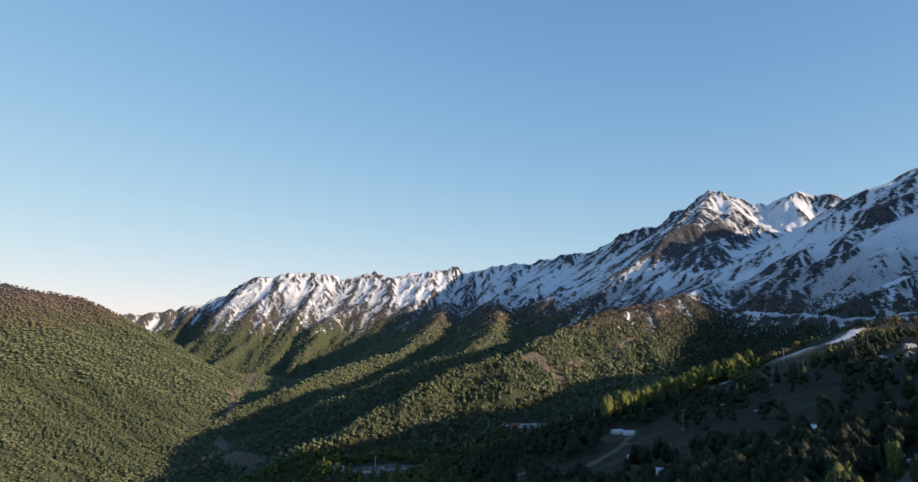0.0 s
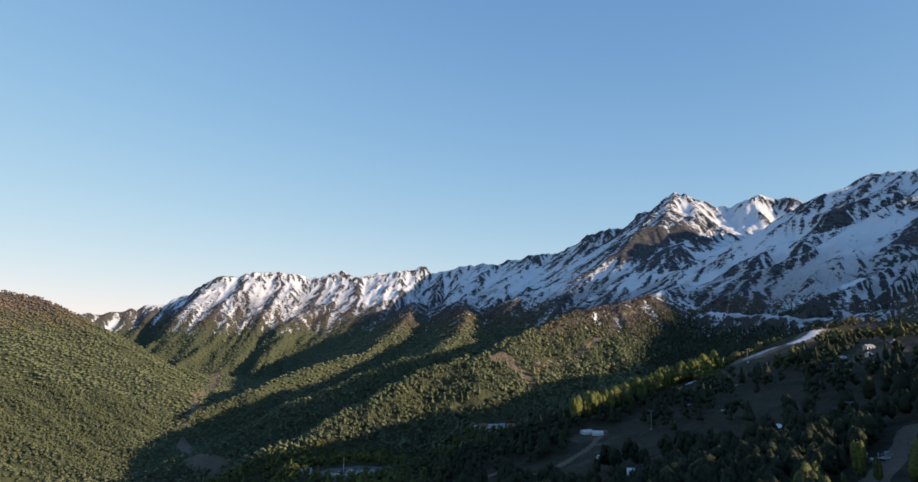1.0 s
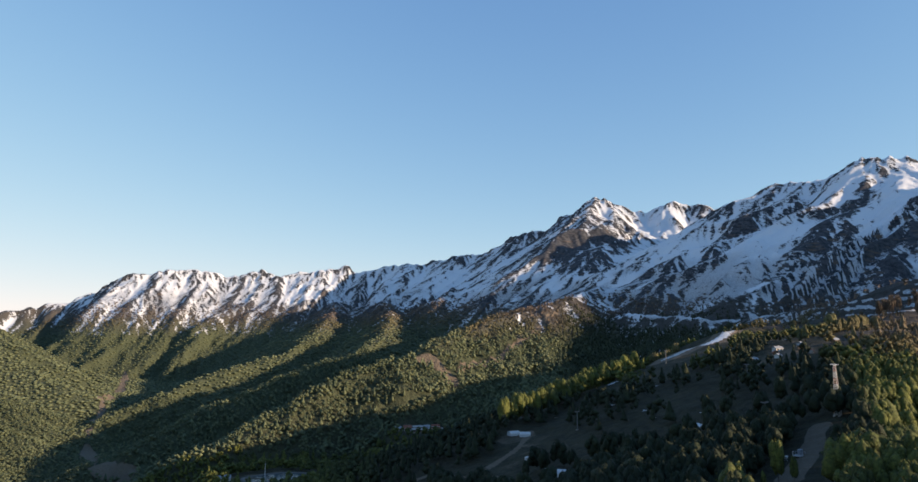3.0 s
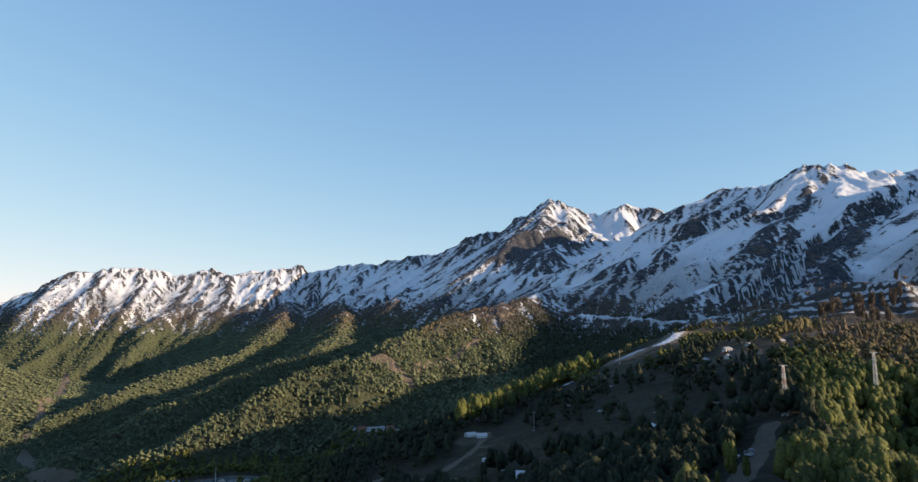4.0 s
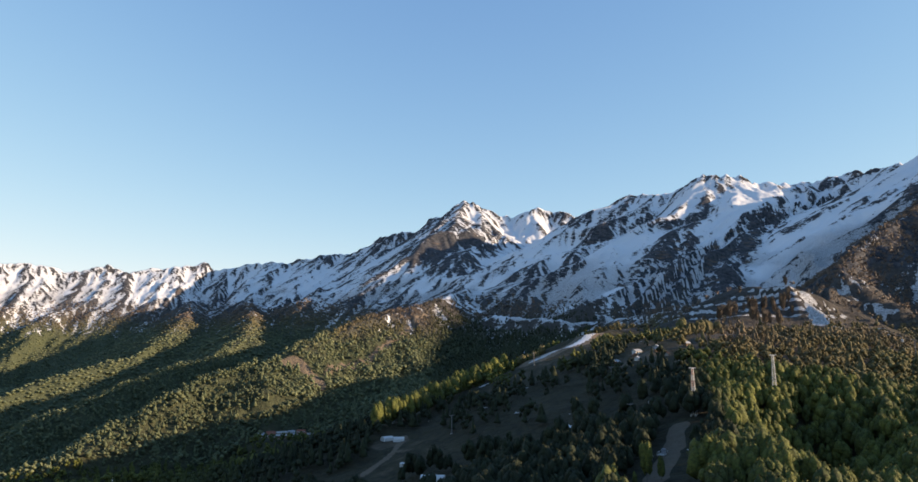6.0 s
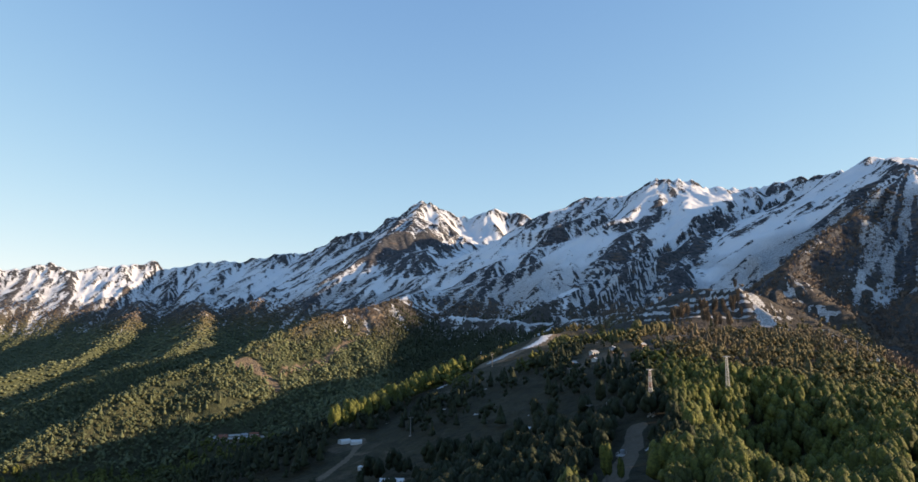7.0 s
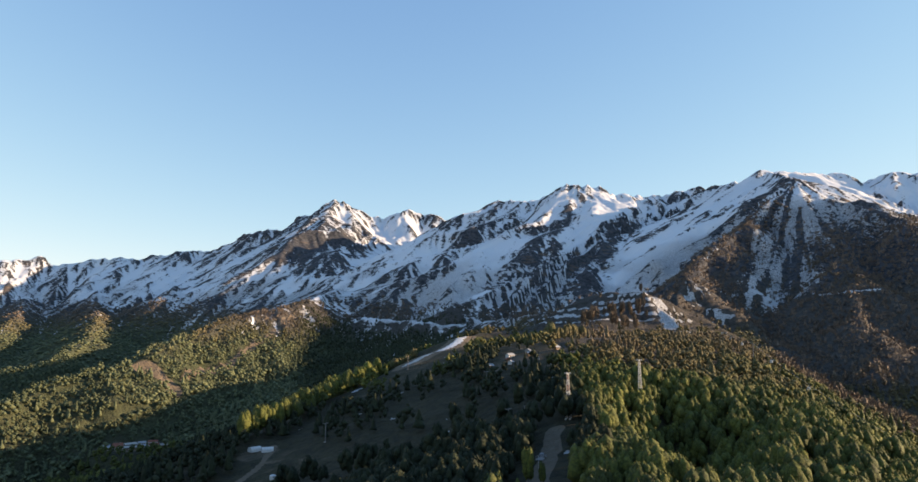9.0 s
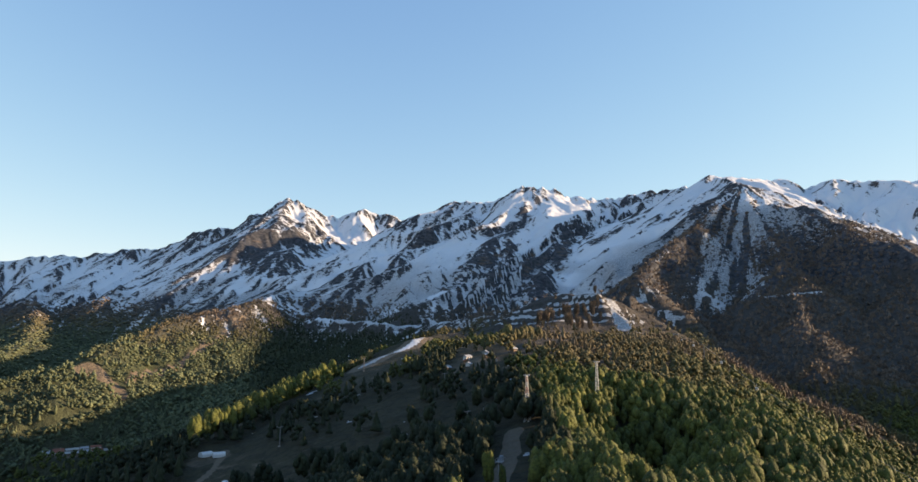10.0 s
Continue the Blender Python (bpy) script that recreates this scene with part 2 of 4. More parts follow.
# unseen ridge beyond the right edge of view, added to shade the right-hand valley
SHADE_SPUR = [76, 4.2, 1560, 82, 4.8, 1500, 90, 5.0, 1420, 98, 4.4, 1350, 108, 2.5, 1300, 120, -4, 1300]
NEAR_RIGHT = [52.0, 0.2, 741, 54.5, -3.6, 514, 56.3, -6.2, 393, 58.5, -11.0, 291, 62.5, -19.5, 199]
NEAR_LEFT = [50, -0.3, 745, 46.5, -2.6, 560, 43.3, -4.4, 395, 39.5, -9.0, 300, 37, -13.5, 240]


def land(x, y):
    """Height of the ground in its large forms."""
    z = ridge(x, y, MAIN_RANGE, 0.74, 0.36, 260, 95, 300, 3, 20, skew=0.25)

    def add(points, near, far, reach, rib, wave, seed, crest, k, warp=60.0, skew=0.12):
        p = lay(points)
        gap = np.hypot(np.maximum(np.maximum(p[:, 0].min() - x, x - p[:, 0].max()), 0), np.maximum(np.maximum(p[:, 1].min() - y, y - p[:, 1].max()), 0))
        near_it = p[:, 2].max() + rib + crest - min(near, far) * gap > z - k - 5  # elsewhere it lies too deep to matter
        if not near_it.any():
            return
        here = z[near_it]
        other = ridge(x[near_it], y[near_it], points, near, far, reach, rib, wave, seed, crest, warp, skew)
        z[near_it] = soft_max(here, other, k)

    add(SECOND_RANGE, 0.72, 0.38, 260, 78, 190, 11, 19, 30, skew=0.25)
    add(BACK_BOWL, 0.62, 0.44, 200, 40, 190, 19, 10, 30)
    add(ROCK_RIB, 0.75, 0.55, 120, 14, 160, 23, 8, 14)
    add(RIB_TWO, 0.7, 0.55, 120, 14, 160, 29, 8, 14)
    add(PEAK_BUTTRESS, 0.95, 0.6, 150, 34, 150, 31, 8, 14)
    add(PYRAMID_LEFT, 0.62, 0.5, 150, 14, 70, 37, 4, 14)
    add(PYRAMID_RIGHT, 0.55, 0.45, 150, 14, 90, 41, 4, 14)
    add(PYRAMID_FACE, 0.42, 0.45, 200, 12, 90, 43, 4, 14)
    add(DOME, 0.35, 0.5, 60, 6, 60, 47, 4, 14)
    add(SHOULDER, 0.62, 0.5, 90, 9, 110, 51, 3, 14)
    add(BOWL_RIB, 0.7, 0.5, 60, 5, 90, 113, 5, 12)
    add(DOME_FOOT, 0.16, 0.4, 110, 4, 80, 49, 2, 14)
    add(SPUR_ONE, 0.50, 0.50, 120, 16, 110, 53, 5, 12, 40)
    add(SPUR_TWO, 0.58, 0.50, 120, 16, 110, 59, 5, 12, 40)
    add(SPUR_THREE, 0.58, 0.48, 140, 16, 110, 61, 5, 12, 40)
    add(LEFT_HILL, 0.36, 0.29, 300, 34, 240, 67, 6, 30)
    add(SHADE_SPUR, 0.5, 0.5, 80, 5, 90, 107, 2, 16, 15)
    add(NEAR_RIGHT, 0.25, 0.8, 45, 5, 70, 73, 2, 16, 15)
    add(NEAR_LEFT, 0.22, 0.5, 90, 5, 70, 79, 2, 16, 15)
    add(TONGUE, 0.2, 0.6, 60, 4, 90, 103, 2, 12, 15)
    # the bench with the ski runs, which breaks off on either side
    bench = -88 + 0.30 * soft_min(x, np.full_like(x, 380.0), 60) - 0.042 * y + 4 * fbm(x / 120, y / 120, 83, 3)
    bank = -66 + 0.146 * ((x - 285) * 0.694 + (y - 125) * 0.72) + 0.2 * ((x - 285) * -0.72 + (y - 125) * 0.694)
    bench = soft_min(bench, bank, 14)
    edge = np.minimum((x - 122) * -0.55 + (y - 560) * 0.835, (x - 122) * 0.65 + (y - 560) * 0.76)
    bench -= 0.62 * soft_max(edge, np.zeros_like(x), 30)
    beyond = soft_max((x - 421) * 0.679 - (y - 295) * 0.734, np.zeros_like(x), 24)
    bench -= 0.95 * beyond
    z = soft_max(z, bench, 10)
    floor = soft_min(-250 + 0.25 * soft_max(x + 300, np.zeros_like(x), 120), np.full_like(x, 10.0), 60)
    floor = floor - np.clip(0.9 * beyond, 0, 120) * smooth(1500, 900, np.hypot(x, y))
    floor = floor + 0.03 * np.clip(y - 1500, 0, 3000) + 6 * fbm(x / 200, y / 200, 89, 3)
    z = soft_max(z, floor, 24)
    for px, py, pz, size in ((-78, 672, -131, 55), (105, 1030, -137, 60)):  # levelled ground: the pond, the settlement
        z = z + (pz - z) * smooth(1.5 * size, size, np.hypot(x - px, y - py))
    # the hollow beside the lift line, and the low rib with the tree row above it
    along, off = (x - 236) * 0.68 + (y - 232) * 0.73, (x - 236) * 0.73 - (y - 232) * 0.68
    z = z - 40 * np.exp(-((along / 52) ** 2 + (off / 25) ** 2))
    along, off = (x - 205) * 0.68 + (y - 232) * 0.73, (x - 205) * 0.73 - (y - 232) * 0.68
    z = z + 5 * np.exp(-((along / 60) ** 2 + (off / 13) ** 2))
    return z + 9 * smooth(50, 220, z) + 2.0 * fbm(x / 35, y / 35, 101, 2)


def gullies(x, y, ax, ay, wave, seed):
    """Ribs (1) and gullies (-1) about a wave apart that run straight down the slope; ax, ay point across it. Also their lean."""
    px, py = x / wave, y / wave
    ix, iy = np.floor(px).astype(np.int64), np.floor(py).astype(np.int64)
    total, lean, norm = np.zeros_like(x), np.zeros_like(x), np.full_like(x, 1e-6)
    for i in (-1, 0, 1):
        for j in (-1, 0, 1):
            dx = px - ix - i - 0.2 - 0.6 * hash2(ix + i, iy + j, seed)
            dy = py - iy - j - 0.2 - 0.6 * hash2(ix + i, iy + j, seed + 71)
            w = np.maximum(0, 1 - (dx * dx + dy * dy) / 1.9) ** 2
            turn = 2 * math.pi * (dx * ax + dy * ay)
            total, lean, norm = total + w * np.cos(turn), lean - w * np.sin(turn), norm + w
    return total / norm, lean / norm


# ---- the land as one sheet ----
def link_mesh(name, verts, faces_flat, sizes, material, fields=None, face_smooth=True):
    """One mesh object from arrays: corners, and faces given by their corner counts."""
    me = bpy.data.meshes.new(name)
    me.vertices.add(len(verts))
    me.vertices.foreach_set("co", np.asarray(verts, np.float32).ravel())
    me.loops.add(len(faces_flat))
    me.loops.foreach_set("vertex_index", np.asarray(faces_flat, np.int32))
    me.polygons.add(len(sizes))
    starts = np.concatenate([[0], np.cumsum(sizes)[:-1]])
    me.polygons.foreach_set("loop_start", starts.astype(np.int32))
    me.polygons.foreach_set("use_smooth", np.full(len(sizes), face_smooth))
    for key, values in (fields or {}).items():
        me.attributes.new(key, "FLOAT", "POINT").data.foreach_set("value", np.asarray(values, np.float32))
    me.update(calc_edges=True)
    me.materials.append(material)
    return new(name, me)


def near_line(x, y, line):
    """Distance to a way given by bearing and distance of its points."""
    p = np.array(line, float).reshape(-1, 2)
    b = np.radians(p[:, 0])
    px, py = p[:, 1] * np.sin(b), p[:, 1] * np.cos(b)
    best = np.full_like(x, 1e9)
    for k in range(len(p) - 1):
        dx, dy = px[k + 1] - px[k], py[k + 1] - py[k]
        t = np.clip(((x - px[k]) * dx + (y - py[k]) * dy) / (dx * dx + dy * dy), 0, 1)
        best = np.minimum(best, np.hypot(x - px[k] - t * dx, y - py[k] - t * dy))
    return best


def leafless(x, y, z):
    """0 in spring green, 1 where the woods are still bare."""
    far, b = np.hypot(x, y), np.degrees(np.arctan2(x, y))
    up = 28 * smooth(300, 560, far) * smooth(37, 42, b) * smooth(900, 800, far)
    up = up + 85 * smooth(54, 58, b) * smooth(640, 720, far) * smooth(1700, 1500, far)
    return smooth(-32, 62 + 80 * smooth(1900, 2600, far), z + up + 24 * fbm(x / 90, y / 90, 131, 3))


SNOW_RUN = [31.2, 885, 30.5, 850, 28.9, 815, 27.2, 765, 25.8, 722]
LIFT_LINE = [31.5, 262, 33.1, 282, 34.6, 314, 36.0, 352]
ROADS = ([3.5, 468, 5.1, 475, 6.0, 474, 7.6, 453, 9.2, 430, 11.5, 415], [9.2, 431, 10.7, 446, 12.0, 466, 13.5, 488, 14.5, 520],
         [13.5, 488, 15.5, 470, 17.5, 440, 20, 450], [16, 392, 18, 410, 20.5, 430], [-3.5, 664, 0, 640, 3.0, 600],
         [20, 560, 24, 600, 27, 640, 31, 620, 36, 540], [30.5, 850, 32.5, 800, 34.5, 700, 35.5, 600, 36.5, 540])
SKI_RUNS = (([31, 840, 29.5, 760, 27.5, 690, 25.5, 640], 34), ([27, 745, 22.5, 640, 17.5, 545, 14.5, 490, 11.5, 440], 17), ([34, 520, 29, 500, 23, 470, 18, 420], 11), ([24, 560, 20, 500, 17, 455], 9), ([9, 520, 5, 520, 0, 560], 9))
PYRAMID_RIB = [58.6, 2180, 56.0, 1900, 51.7, 1500, 49.2, 1250, 50, 1000]
PYRAMID_GULLY = [59.3, 2130, 58.0, 1850, 56.2, 1580, 54.6, 1400]
SNOW_ROAD = [23.5, 1745, 25.4, 1684, 29.6, 1594, 31.2, 1594, 33, 1574, 35, 1500]
RIVER_BANKS = [-16.2, 1308, -17.2, 1296, -18.2, 1300, -18.9, 1604, -19.3, 1694, -18.4, 2062, -18.6, 2233, -17.5, 2600, -17.0, 3450]
CUTTING = [9, 1230, 10.5, 1290, 12.4, 1325, 14, 1400, 15.5, 1480, 17.5, 1640]


def bare_ground(x, y):
    """Where earth or gravel lies open: roads, runs, clearings."""
    d = np.zeros_like(x)
    for k, road in enumerate(ROADS):
        d = np.maximum(d, (1.0 if k < 2 else 0.5) * smooth(4.0, 1.2, near_line(x, y, road) + 1.0 * fbm(x / 14, y / 14, 144, 2)))
    for run, half in SKI_RUNS:
        d = np.maximum(d, 0.42 * smooth(1.25 * half, 0.6 * half, near_line(x, y, run) + 7 * fbm(x / 25, y / 25, 146, 2)))
    d = np.maximum(d, smooth(6, 3, near_line(x, y, LIFT_LINE) + 2 * fbm(x / 12, y / 12, 145, 2)))
    d = np.maximum(d, 0.9 * smooth(24, 10, near_line(x, y, SNOW_RUN)))
    d = np.maximum(d, smooth(16, 6, near_line(x, y, [5.7, 1238, 6.9, 1240, 8.0, 1205, 8.6, 1195]) + 4 * fbm(x / 20, y / 20, 141, 2)))
    d = np.maximum(d, 0.75 * smooth(12, 4, near_line(x, y, CUTTING) + 6 * fbm(x / 30, y / 30, 143, 2)))
    d = np.maximum(d, smooth(18, 8, near_line(x, y, RIVER_BANKS) + 22 * fbm(x / 80, y / 80, 147, 3) + 2))
    for px, py, size in ((-78, 672, 48), (105, 1030, 50), (310, 455, 26), (318, 410, 14), (118, 500, 16), (108, 366, 14)):
        d = np.maximum(d, 0.52 * smooth(1.25 * size, 0.7 * size, np.hypot(x - px, y - py) + 0.35 * size * fbm(x / 22, y / 22, 149, 3)))
    return d


def woods(x, y, z):
    """How thick the woods stand, 0 to 1."""
    far = np.hypot(x, y)
    b = np.degrees(np.arctan2(x, y))
    line = 110 - 75 * smooth(6, 14, b) - 45 * smooth(29, 33, b) * smooth(49, 46, b) * smooth(1250, 1400, far)
    w = smooth(105, 0, z - line + 40 * fbm(x / 130, y / 130, 151, 4))
    w = np.maximum(w, smooth(330, 230, z + 50 * fbm(x / 110, y / 110, 153, 4)) * smooth(57.5, 61, b) * smooth(71.5, 66, b) * (far < 2300) * (1 - 0.45 * smooth(180, 320, z)))
    w = np.maximum(w, 0.8 * smooth(120, 60, near_line(x, y, PYRAMID_RIB)) * smooth(440, 330, z))
    w = w * (1 - 0.6 * smooth(45, 20, near_line(x, y, PYRAMID_GULLY)))
    open_run = smooth(-0.05, 0.25, fbm((x + 0.6 * y) / 130, (y - 0.6 * x) / 55, 157, 3)) * smooth(39, 35, b) * smooth(3, 8, b) * smooth(330, 400, far) * smooth(1000, 900, far)
    w = w * (1 - 0.93 * open_run)
    w = w * (1 - smooth(0.25, 0.5, bare_ground(x, y)))
    w = w * (1 - smooth(29, 30.5, b) * smooth(37, 36, b) * smooth(300, 288, far))
    dome = smooth(260, 180, np.hypot(x - 780, y - 790))
    w = w * (1 - 0.8 * dome)
    top = np.interp(b, [30, 34, 38, 42, 46, 50, 54], [430, 450, 475, 545, 680, 760, 830])
    w = w * (1 - 0.8 * smooth(0, 60, far - top) * smooth(31, 34, b) * smooth(49.5, 47.5, b) * smooth(1180, 1100, far))
    w = w * (1 - smooth(58, 38, near_line(x, y, SNOW_RUN)))
    w = w * (1 - 0.9 * smooth(60, 35, near_line(x, y, SNOW_ROAD)))
    for road in ROADS[:4]:
        w = w * (1 - 0.92 * smooth(24, 13, near_line(x, y, road)))
    w = w * (1 - smooth(36, 25, np.hypot(x - 101, y - 349))) * (1 - smooth(14, 9, near_line(x, y, LIFT_LINE)))
    return w


def evergreen_shade(x, y):
    """1 where dark conifers stand, and where their dark colour paints shade on bench and slope."""
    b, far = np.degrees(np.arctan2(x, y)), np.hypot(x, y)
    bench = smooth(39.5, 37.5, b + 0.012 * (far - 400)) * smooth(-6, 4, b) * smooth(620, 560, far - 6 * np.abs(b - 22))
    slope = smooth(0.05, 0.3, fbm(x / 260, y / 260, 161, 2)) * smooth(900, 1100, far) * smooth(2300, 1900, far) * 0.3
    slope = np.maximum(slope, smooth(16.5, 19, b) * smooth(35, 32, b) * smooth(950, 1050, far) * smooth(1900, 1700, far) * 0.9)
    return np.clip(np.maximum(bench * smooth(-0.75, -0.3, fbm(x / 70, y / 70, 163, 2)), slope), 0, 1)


FRONT = 461  # columns of the part that the view sweeps; every second one is blended from its neighbours
columns = np.concatenate([np.linspace(-42, 77.04, FRONT), np.arange(79, 317, 2.5)])
rows_r = np.concatenate([np.linspace(60, 195, 10), np.exp(np.linspace(math.log(200), math.log(1900), 248)), np.arange(1911, 4800, 12.0), [4860, 4950, 5300, 6500, 9000]])
bearing, radius = np.meshgrid(np.radians(columns), rows_r)
gz = land(radius * np.sin(bearing), radius * np.cos(bearing))


def finer(f):
    """Doubles the columns of the front part."""
    a = f[:, :FRONT]
    mid = (9 * (a[:, 1:-2] + a[:, 2:-1]) - a[:, :-3] - a[:, 3:]) / 16
    mid = np.concatenate([(a[:, :1] + a[:, 1:2]) / 2, mid, (a[:, -2:-1] + a[:, -1:]) / 2], 1)
    out = np.empty((len(f), 2 * FRONT - 1))
    out[:, ::2], out[:, 1::2] = a, mid
    return np.concatenate([out, f[:, FRONT:]], 1)


gz = finer(gz)
columns = finer(columns[None])[0]
bearing, radius = np.meshgrid(np.radians(columns), rows_r)
gx, gy = radius * np.sin(bearing), radius * np.cos(bearing)
nr, nc = gz.shape
reach, angle = radius, np.degrees(bearing)


def slopes(f):
    dr = np.gradient(f, axis=0) / np.gradient(radius, axis=0)
    dt = np.clip(np.gradient(f, axis=1) / (np.gradient(np.radians(columns))[None, :] * radius), -3, 3)
    return dr * np.sin(bearing) + dt * np.cos(bearing), dr * np.cos(bearing) - dt * np.sin(bearing)


def blur(f, n, axis):
    pad = np.concatenate([np.repeat(f.take([0], axis), n, axis), f, np.repeat(f.take([-1], axis), n, axis)], axis)
    c = np.cumsum(np.concatenate([0 * pad.take([0], axis), pad], axis), axis)
    size = f.shape[axis]
    return (c.take(range(2 * n + 1, 2 * n + 1 + size), axis) - c.take(range(0, size), axis)) / (2 * n + 1)


# running water and avalanches have cut ribs and gullies down every steep flank
sx, sy = slopes(blur(blur(gz, 3, 0), 5, 1))
fall = np.hypot(sx, sy)
worn = np.clip(fall, 0, 0.9) * smooth(850, 1150, reach) * smooth(0.12, 0.4, fall)
ribs = np.zeros_like(gz)
for wave, seed, deep, share in ((270, 201, 0.105, 0.24), (128, 211, 0.130, 0.36), (60, 221, 0.135, 0.42), (29, 231, 0.135, 0.38)):
    steepness = np.hypot(sx, sy) + 1e-6
    ax, ay = -sy / steepness, sx / steepness
    g, lean = gullies(gx + 0.25 * wave * fbm(gx / (2 * wave), gy / (2 * wave), seed + 5, 2), gy, ax, ay, wave, seed)
    gz = gz + deep * wave * worn * (g - 0.1)
    ribs = ribs + share * g
    push = deep * worn * 2 * math.pi * lean * 0.8
    sx, sy = sx + push * ax, sy + push * ay
sx, sy = slopes(gz)
steep = np.hypot(sx, sy)


def sample(f, x, y):
    """A field of the land at any place."""
    r, b = np.hypot(x, y), np.degrees(np.arctan2(x, y))
    u, v = np.interp(r, rows_r, np.arange(nr)), np.interp(b, columns, np.arange(nc))
    i, j = np.minimum(u.astype(int), nr - 2), np.minimum(v.astype(int), nc - 2)
    u, v = u - i, v - j
    return (f[i, j] * (1 - v) + f[i, j + 1] * v) * (1 - u) + (f[i + 1, j] * (1 - v) + f[i + 1, j + 1] * v) * u


def ground_at(px, py):
    return float(sample(gz, np.array([float(px)]), np.array([float(py)]))[0])


# where rock stands out of the snow and where the snow lies clean: ways by bearing and distance, half width, weight
OUTCROPS = (([43.0, 3050, 40.5, 2650, 37.5, 2200, 34.8, 1900, 32.5, 1650], 95, 0.20), ([36.0, 3180, 33.6, 2900, 31.0, 2500, 29.0, 2200], 60, 0.18),
            ([46.0, 2420, 44.6, 2230, 43.0, 1990, 41.4, 1760], 58, 0.32), ([48.2, 2260, 47.2, 2180], 40, 0.34), ([48.5, 2720, 50.5, 2640, 52.0, 2560], 30, 0.40),
            ([50.5, 2330, 51.5, 2380], 35, 0.22), ([48.5, 3050, 50.5, 3110, 53.5, 3080], 26, 0.34), ([20.6, 3500, 21.5, 3150, 20.0, 2800], 140, 0.34), ([17.5, 3300, 18.5, 3000], 100, 0.20),
            ([22.0, 3650, 24.5, 3550], 90, 0.18), ([59.2, 2250, 57.8, 2450, 57.1, 2700], 45, 0.30), ([39.5, 1500, 37.0, 1700], 60, 0.2))
CLEAN = (([40.5, 2950, 36.5, 2500, 33.5, 2150, 30.5, 1850], 70, 0.32), ([46.5, 2900, 49.0, 2900, 53.0, 2600], 210, 0.30), ([50.0, 2450, 48.0, 2050, 47.5, 1850, 46.0, 1640], 110, 0.24), ([44.2, 2800, 43.0, 2500, 42.3, 2200], 70, 0.3),
         ([26.0, 3750, 28.5, 3550, 26.5, 3100, 25.0, 2700], 150, 0.22), ([60.5, 2650, 66, 2600, 72, 2500], 330, 0.30))
patchy = fbm(gx / 60, gy / 60, 113, 4)
broad = fbm(gx / 320, gy / 320, 115, 3)
line = 80 - 58 * smooth(6, 14, angle) + 75 * smooth(1950, 1750, reach) * smooth(4, 7, angle) * smooth(23, 21, angle) - 30 * smooth(29, 33, angle) * smooth(49, 46, angle) * smooth(1300, 1500, reach)
above = np.clip((gz - line) / 150, -1.6, 1.0)
lie = 0.33 + 0.29 * above - 0.72 * ribs - 0.40 * (np.minimum(steep, 1.4) - 0.62) - 0.20 * broad - 0.12 * patchy - 0.03 * smooth(3700, 4200, reach)
for way, half, weight in OUTCROPS:
    lie = lie - weight * smooth(1.5 * half, 0.5 * half, near_line(gx, gy, way) + 0.5 * half * patchy)
for way, half, weight in CLEAN:
    lie = lie + weight * smooth(1.6 * half, 0.4 * half, near_line(gx, gy, way) + 0.4 * half * patchy)
snow = np.clip(lie, 0, 1) * smooth(-0.9, -0.35, above)
# bare trees and bushes stand in the lower snow
scrub = 0.7 * smooth(330, 120, gz - 0.4 * line) * smooth(-0.5, 0.4, broad + patchy)
snow = snow * (1 - smooth(-18, -20, angle) * smooth(3500, 3300, reach))
# the pyramid: a dark wooded rib on its left, a snow gully beside it
rib_line = near_line(gx, gy, PYRAMID_RIB) + 25 * patchy
front = smooth(-20, 25, np.interp(angle, [47, 49, 51.7, 56, 59.2, 61.4, 64.6, 67.2, 71.3, 90], [1000, 1250, 1500, 1900, 2250, 2050, 1850, 1650, 1450, 1200]) - reach)
turn, fall = np.arctan2(gx - 1933, gy - 1152), np.hypot(gx - 1933, gy - 1152)
chutes = fbm(turn * 17, fall / 420, 123, 3) + 0.7 * fbm(turn * 60, fall / 260, 124, 3)
speckle = 0.60 * smooth(70, 330, gz) * smooth(-0.55, 0.45, 0.6 * chutes - 0.8 * ribs)
snow = snow * (1 - front) + front * speckle
snow = snow * (1 - 0.9 * smooth(110, 60, rib_line))
gully = near_line(gx, gy, PYRAMID_GULLY) - 70 * chutes + 10 * patchy
snow = np.maximum(snow, 0.66 * smooth(125, 55, gully) * smooth(-0.5, 0.1, chutes) * smooth(1330, 1420, reach))
scrub = np.maximum(scrub, smooth(400, 250, np.hypot(gx - 1500, gy - 980)) * smooth(430, 330, gz))
track = np.abs(((gz + 3 * fbm(gx / 40, gy / 40, 117, 2)) / 11) % 1 - 0.5)
dome = np.maximum(smooth(250, 180, np.hypot(gx - 800, gy - 830)), smooth(180, 120, np.hypot(gx - 840, gy - 1120))) * smooth(20, 38, gz)
dome = np.maximum(dome, smooth(31, 34, angle) * smooth(43, 40, angle) * smooth(1250, 1400, reach) * smooth(2300, 1950, reach) * smooth(40, 70, gz))
snow = snow * (1 - 0.75 * smooth(270, 200, np.hypot(gx - 800, gy - 830)))
snow = np.maximum(snow, dome * smooth(0.28, 0.38, track) * smooth(-0.5, 0.1, patchy) * 0.95)
